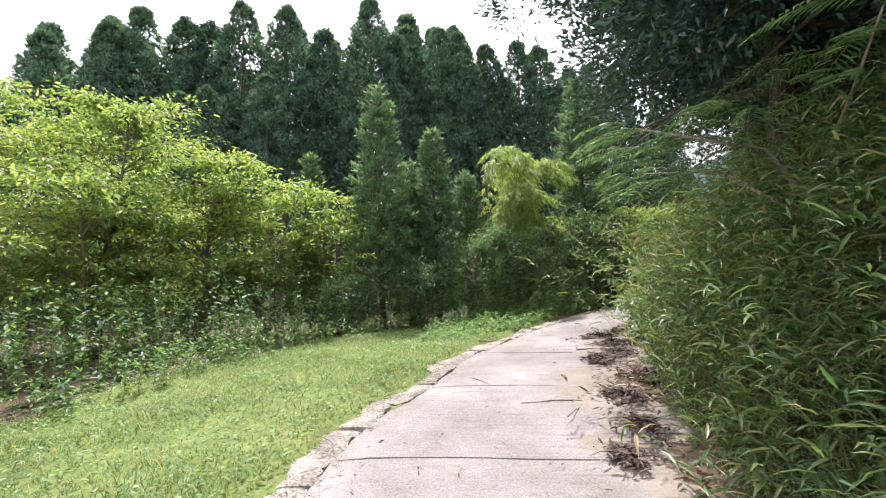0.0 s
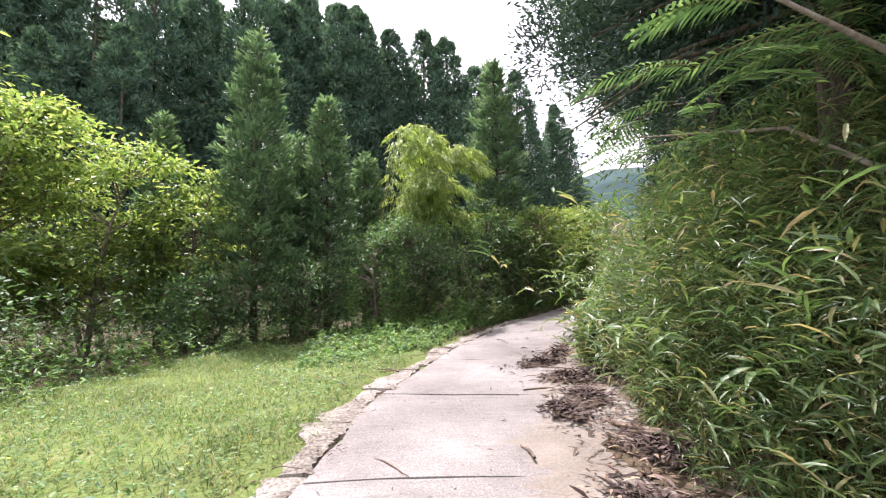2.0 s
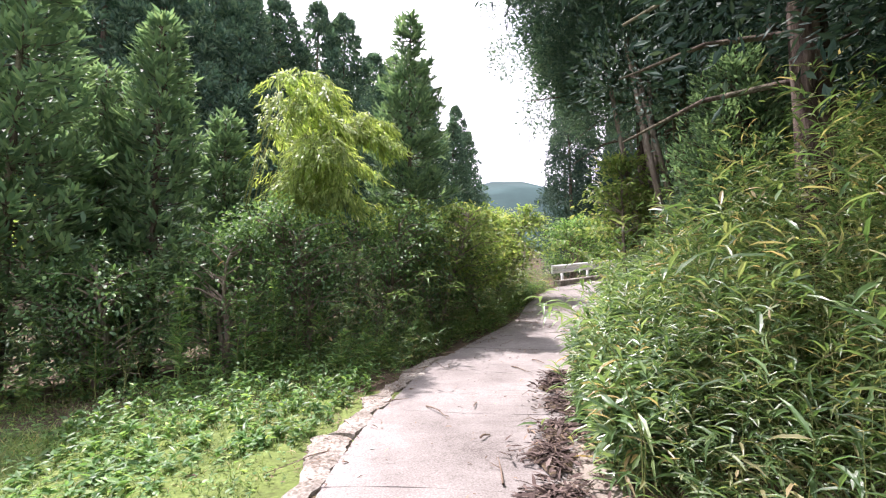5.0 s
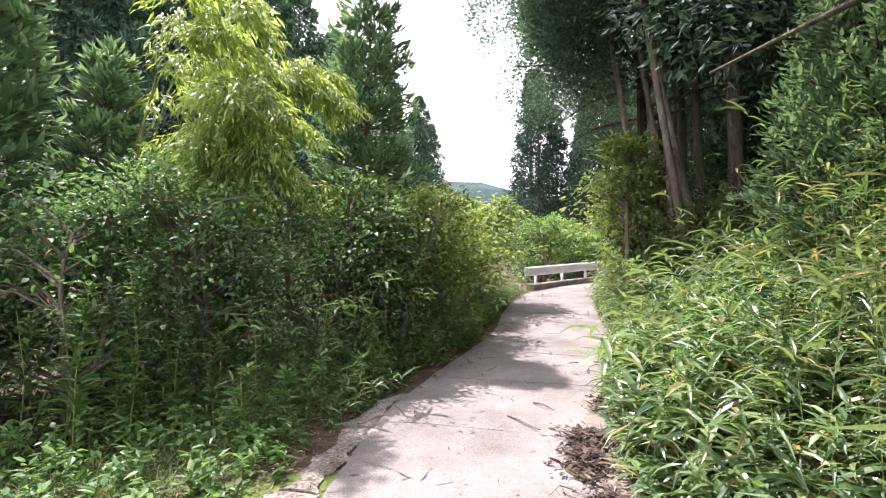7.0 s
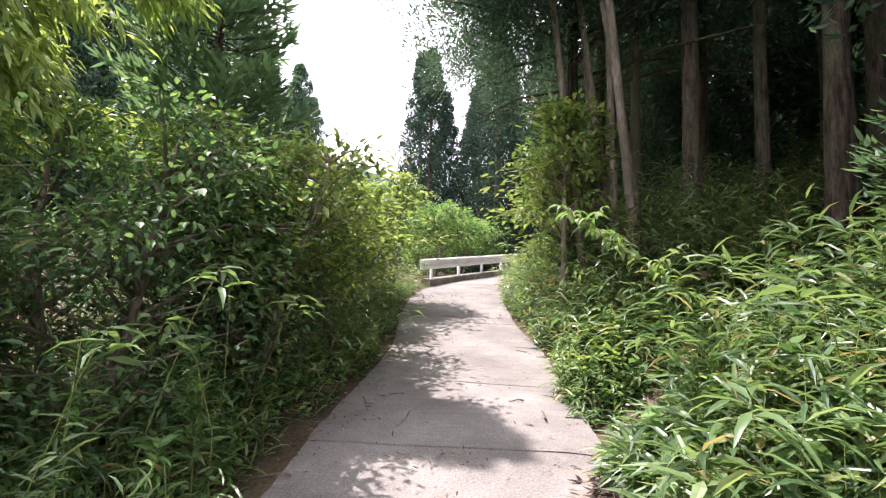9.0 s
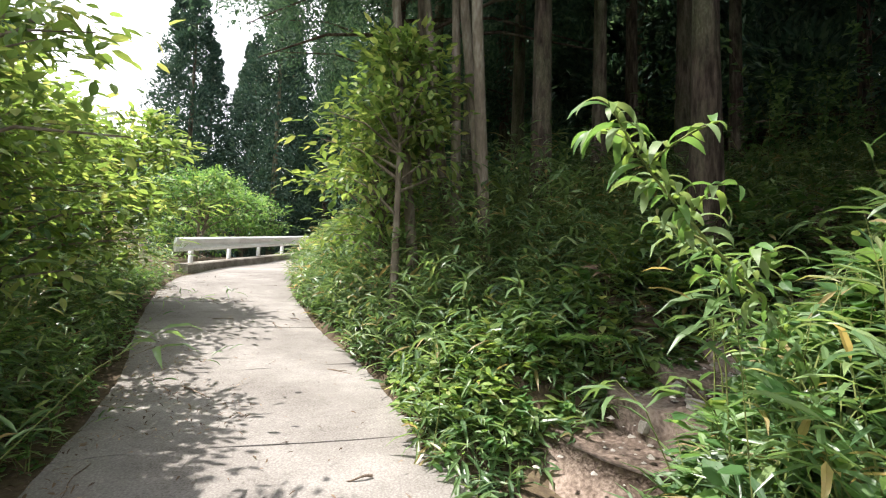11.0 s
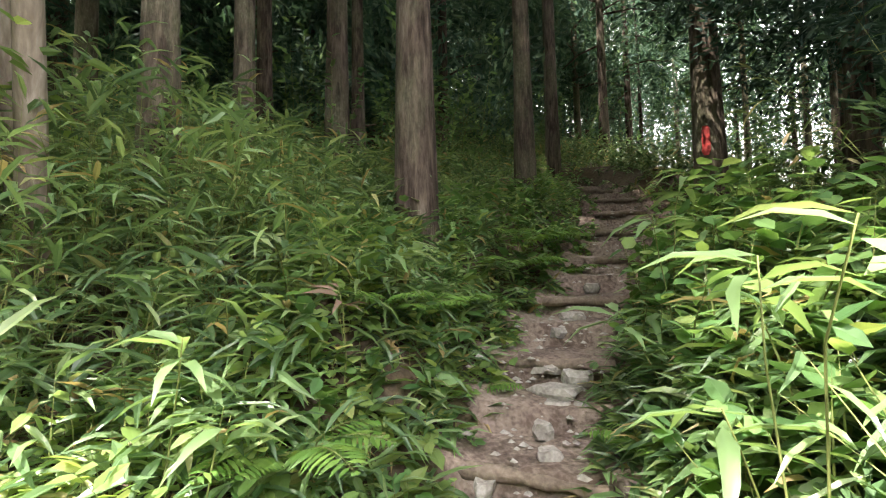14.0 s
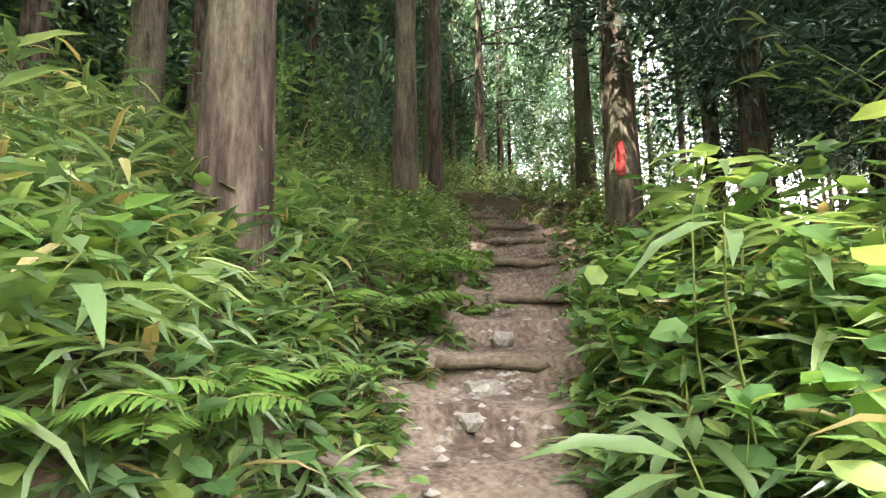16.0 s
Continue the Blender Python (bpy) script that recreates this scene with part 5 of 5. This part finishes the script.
def grass():
    r = np.random.default_rng(81)
    x, y, z, d = scatter(lambda d, t, x, y: (d < -lane_edge(y) - 0.14) & (d > -5.6) & (y < 13.6), (-8, -1.5, 4, 14), 185000, 81)
    keep = r.uniform(0, 1, len(x)) < np.clip((-d - lane_edge(y) - 0.22 + 0.3 * patchy(x, y, 1.9)) * 3, 0.03, 1) * np.clip(0.75 + 0.4 * patchy(x + 7, y, 1.1), 0.3, 1)
    x, y, z = x[keep], y[keep], z[keep]
    n = len(x)
    a = r.uniform(0, 6.28, n)
    way = np.stack([np.cos(a) * 0.7, np.sin(a) * 0.7, r.uniform(0.5, 1.4, n)], 1)
    v, f = leaves(BLADE, np.stack([x, y, z - 0.005], 1), way, r.uniform(0.04, 0.15, n) * np.clip(0.95 + 0.45 * patchy(x, y + 4, 1.4), 0.45, 1.7), r.uniform(0.005, 0.011, n), droop=1.5)
    tagged(new("grass", mesh_of("grass", v, f, GRASS, False)), "short sunlit green grass verge", "grass", kind="stuff")
    x, y, z, d = scatter(lambda d, t, x, y: (d < -lane_edge(y) - 0.35) & (d > -5.8) & (y < 13.6) & (patchy(x, y, 1.3) > -0.45), (-8, -1.5, 4, 14), 42000, 82)
    n = len(x)
    a = r.uniform(0, 6.28, n)
    v, f = leaves(OVAL, np.stack([x, y, z + r.uniform(0.01, 0.10, n)], 1), np.stack([np.cos(a), np.sin(a), r.uniform(-0.1, 0.5, n)], 1), r.uniform(0.02, 0.065, n), r.uniform(0.012, 0.035, n))
    tagged(new("clover", mesh_of("clover", v, f, BROAD, False)), "low broad-leaved weeds among grass", "weeds", kind="stuff")

    x, y, z, d = scatter(lambda d, t, x, y: (d < -lane_edge(y) - 0.25) & (d > -5.6) & (y < 13.6) & (patchy(x - 5, y, 0.9) > 0.1), (-8, -1.5, 4, 14), 6000, 83)
    n = len(x)
    a = r.uniform(0, 6.28, n)
    v, f = leaves(BLADE, np.stack([x, y, z + 0.01], 1), np.stack([np.cos(a), np.sin(a), r.uniform(0.1, 0.9, n)], 1), r.uniform(0.06, 0.17, n), r.uniform(0.004, 0.008, n), droop=1.2)
    tagged(new("dry_grass", mesh_of("dry_grass", v, f, STRAW, False)), "dry straw-coloured blades among grass", "grass", kind="stuff")


grass()

# ---- litter ----
def litter(name, label, test, box, n, seed, size=0.07):
    r = np.random.default_rng(seed)
    x, y, z, d = scatter(test, box, n, seed)
    m = len(x)
    _, h, _ = nearest(ROADL, x, y)
    z = np.where(np.abs(d) < 1.5, np.maximum(z, h + 0.012), z)
    a = r.uniform(0, 6.28, m)
    v, f = leaves(SLIM, np.stack([x, y, z + np.abs(r.normal(0, 0.03, m)) * np.clip(0.5 + patchy(x, y), 0.25, 1.8)], 1), np.stack([np.cos(a), np.sin(a), r.normal(0.05, 0.2, m)], 1), size * r.uniform(0.5, 1.8, m), size * 0.22 * r.uniform(0.6, 1.6, m))
    tagged(new(name, mesh_of(name, v, f, LITTER, False)), label, "leaf litter", kind="stuff")


litter("leaf_litter", "dark dead leaves and twigs heaped along lane", lambda d, t, x, y: (d > 0.72) & (d < 2.1) & (y < 11) & (patchy(x, y) + (d - 1.15) * 1.6 > 0.1), (0, 0.5, 5, 11), 15000, 91, 0.07)
litter("leaf_litter", "dead leaves strewn on the lane edge", lambda d, t, x, y: (d < -0.2) & (d > -1.75) & (patchy(x, y) - (d + 1.15) * 1.3 > 0.5), (-2, 0, 13, 20), 30000, 92, 0.05)
litter("leaf_litter", "brown leaf litter spread over shaded lane", lambda d, t, x, y: (d < 0.9) & (d > -1.5) & (x > 4.2) & (x < 11.5) & (patchy(x, y, 1.7) - (d + 0.9) * 0.9 > -0.1), (4, 12, 12, 19), 12000, 94, 0.045)
litter("leaf_litter", "dead leaves caught along the broken edging", lambda d, t, x, y: (d < -lane_edge(y) + 0.08) & (d > -lane_edge(y) - 0.42) & (patchy(x, y, 3.1) > -0.35), (-2, 1, 4, 13), 15000, 96, 0.04)
litter("leaf_litter", "dead leaves scattered over lane and trail", lambda d, t, x, y: (np.abs(d) < 1.3) | (t < 0.5), (-2, 0, 14, 20), 3800, 93, 0.045)


def debris_heap(x, y, a, b, h, rz, seed):
    """Bark strips, twigs and rotten leaves swept into a low ragged heap."""
    r = np.random.default_rng(seed)
    _, hh, _ = nearest(ROADL, [x], [y])
    t = thing("debris_heap", "dark heap of rotting bark and leaves on lane edge", "debris", (x, y, max(float(hh[0]), ground_at(x, y)) + 0.008), "debris heaps along the lane", rz=rz)
    a, b, h = a * 1.2, b * 1.15, h * 0.45
    k = 16
    ang = np.linspace(0, 2 * np.pi, k, endpoint=False)
    rag = r.uniform(0.65, 1.15, k)
    rings = [np.stack([q * rag * a * np.cos(ang), q * rag * b * np.sin(ang), h * (1 - q * q) + r.normal(0, 0.12 * h, k) - 0.01 * (q == 1)], 1) for q in (1.0, 0.72, 0.4)]
    v = np.concatenate([*rings, [(0, 0, h)]])
    f = [(c * k + i, c * k + (i + 1) % k, (c + 1) * k + (i + 1) % k, (c + 1) * k + i) for c in range(2) for i in range(k)] + [(2 * k + i, 2 * k + (i + 1) % k, 3 * k) for i in range(k)]
    part("mound", mesh_of("mound", v, f, SOIL), t)
    n = int(420 * a * b / 0.06) + 120
    q, w = np.abs(r.normal(0, 0.75, n)), r.uniform(0, 6.28, n)
    rr = np.interp(w, np.append(ang, 6.2832), np.append(rag, rag[0]))
    pos = np.stack([q * rr * a * np.cos(w), q * rr * b * np.sin(w), np.maximum(h * (1 - q * q), 0) + np.abs(r.normal(0, 0.012, n))], 1)
    c = r.uniform(0, 6.28, n)
    lv = leaves(SLIM, pos, np.stack([np.cos(c), np.sin(c), r.normal(0.05, 0.28, n)], 1), r.uniform(0.02, 0.15, n), r.uniform(0.008, 0.032, n), droop=0.6)
    tagged(part("leaf_litter", mesh_of("litter", *lv, DEBRIS, False), t), kind="stuff")
    lines = []
    for i in range(int(8 + 24 * a)):
        p, d = pos[r.integers(0, n)], r.uniform(0, 6.28)
        L = r.uniform(0.06, 0.2)
        lines.append([(*p, 0.005), (p[0] + 0.5 * L * math.cos(d), p[1] + 0.5 * L * math.sin(d), p[2] + r.uniform(0, 0.03), 0.004), (p[0] + L * math.cos(d + 0.2), p[1] + L * math.sin(d + 0.2), max(p[2] - 0.01, 0.006), 0.002)])
    v, f = tubes(lines, 4)
    tagged(part("twig_litter", mesh_of("twig_litter", v, f, TWIG, False), t), kind="stuff")


for i, (x, y, a, b, h, rz) in enumerate([(2.62, 8.15, 0.34, 0.17, 0.06, 0.3), (3.1, 8.75, 0.3, 0.15, 0.05, 0.9), (3.55, 9.2, 0.32, 0.16, 0.06, 0.8), (4.5, 10.45, 0.3, 0.15, 0.06, 0.8), (4.85, 10.75, 0.34, 0.17, 0.08, 0.8), (4.15, 9.8, 0.4, 0.2, 0.09, 0.9), (2.5, 7.25, 0.34, 0.2, 0.08, 1.2),
                                          (2.95, 7.3, 0.4, 0.22, 0.09, 1.2), (1.95, 6.25, 0.3, 0.16, 0.06, 1.3), (2.2, 5.4, 0.42, 0.2, 0.09, 1.5), (1.7, 4.75, 0.34, 0.18, 0.07, 1.5), (1.55, 4.05, 0.3, 0.14, 0.06, 1.6), (1.25, 3.55, 0.2, 0.11, 0.05, 1.4), (5.85, 11.35, 0.34, 0.16, 0.08, 0.7), (2.3, 6.5, 0.3, 0.18, 0.07, 1.2)]):
    debris_heap(x, y, a, b, h, rz, 700 + i)


def stick(x, y, length, r0, rz, seed, lift=0.03):
    r = np.random.default_rng(seed)
    u = np.linspace(0, 1, 7)
    ln = np.stack([length * (u - 0.5), np.cumsum(r.normal(0, 0.02 * length, 7)), 0.01 * np.sin(u * 5), r0 * (1 - 0.6 * u)], 1)
    tw = [[(*ln[3][:3], r0 * 0.5), (ln[3][0] + 0.2 * length, ln[3][1] + 0.14 * length, 0.01, r0 * 0.2)]] if r.uniform() < 0.6 else []
    v, f = tubes([ln, *tw], 6)
    d, h, _ = nearest(ROADL, [x], [y])
    ob = new("stick", mesh_of("stick", v, f, TWIG))
    ob.location, ob.rotation_euler = (x, y, max(ground_at(x, y), h[0] if abs(d[0]) < 1.6 else -99) + lift), (0, 0, rz)
    tagged(ob, "dry brown fallen stick on the ground", "stick", "fallen sticks")


r_ = random.Random(5)
stick(2.35, 5.35, 1.25, 0.045, 1.9, 1, 0.06)
stick(2.1, 4.6, 0.9, 0.03, 1.4, 2, 0.05)
for i in range(44):
    t = r_.uniform(0, 1)
    yy = 3 + 14 * t
    j = int(np.argmin(np.abs(ROADL[:120, 1] - yy)))
    c = ROADL[j]
    w = ROADL[j + 1] - c
    nn = np.array((w[1], -w[0])) / np.hypot(w[0], w[1])
    o = r_.choice([r_.uniform(0.8, 1.8), r_.uniform(-1.2, 0.8), r_.uniform(-1.3, -0.8)]) if yy < 11 else r_.uniform(-1.2, 1.0)
    stick(c[0] + nn[0] * o, c[1] + nn[1] * o, r_.uniform(0.15, 0.6), r_.uniform(0.004, 0.012), r_.uniform(0, 6.28), i + 10, 0.012)
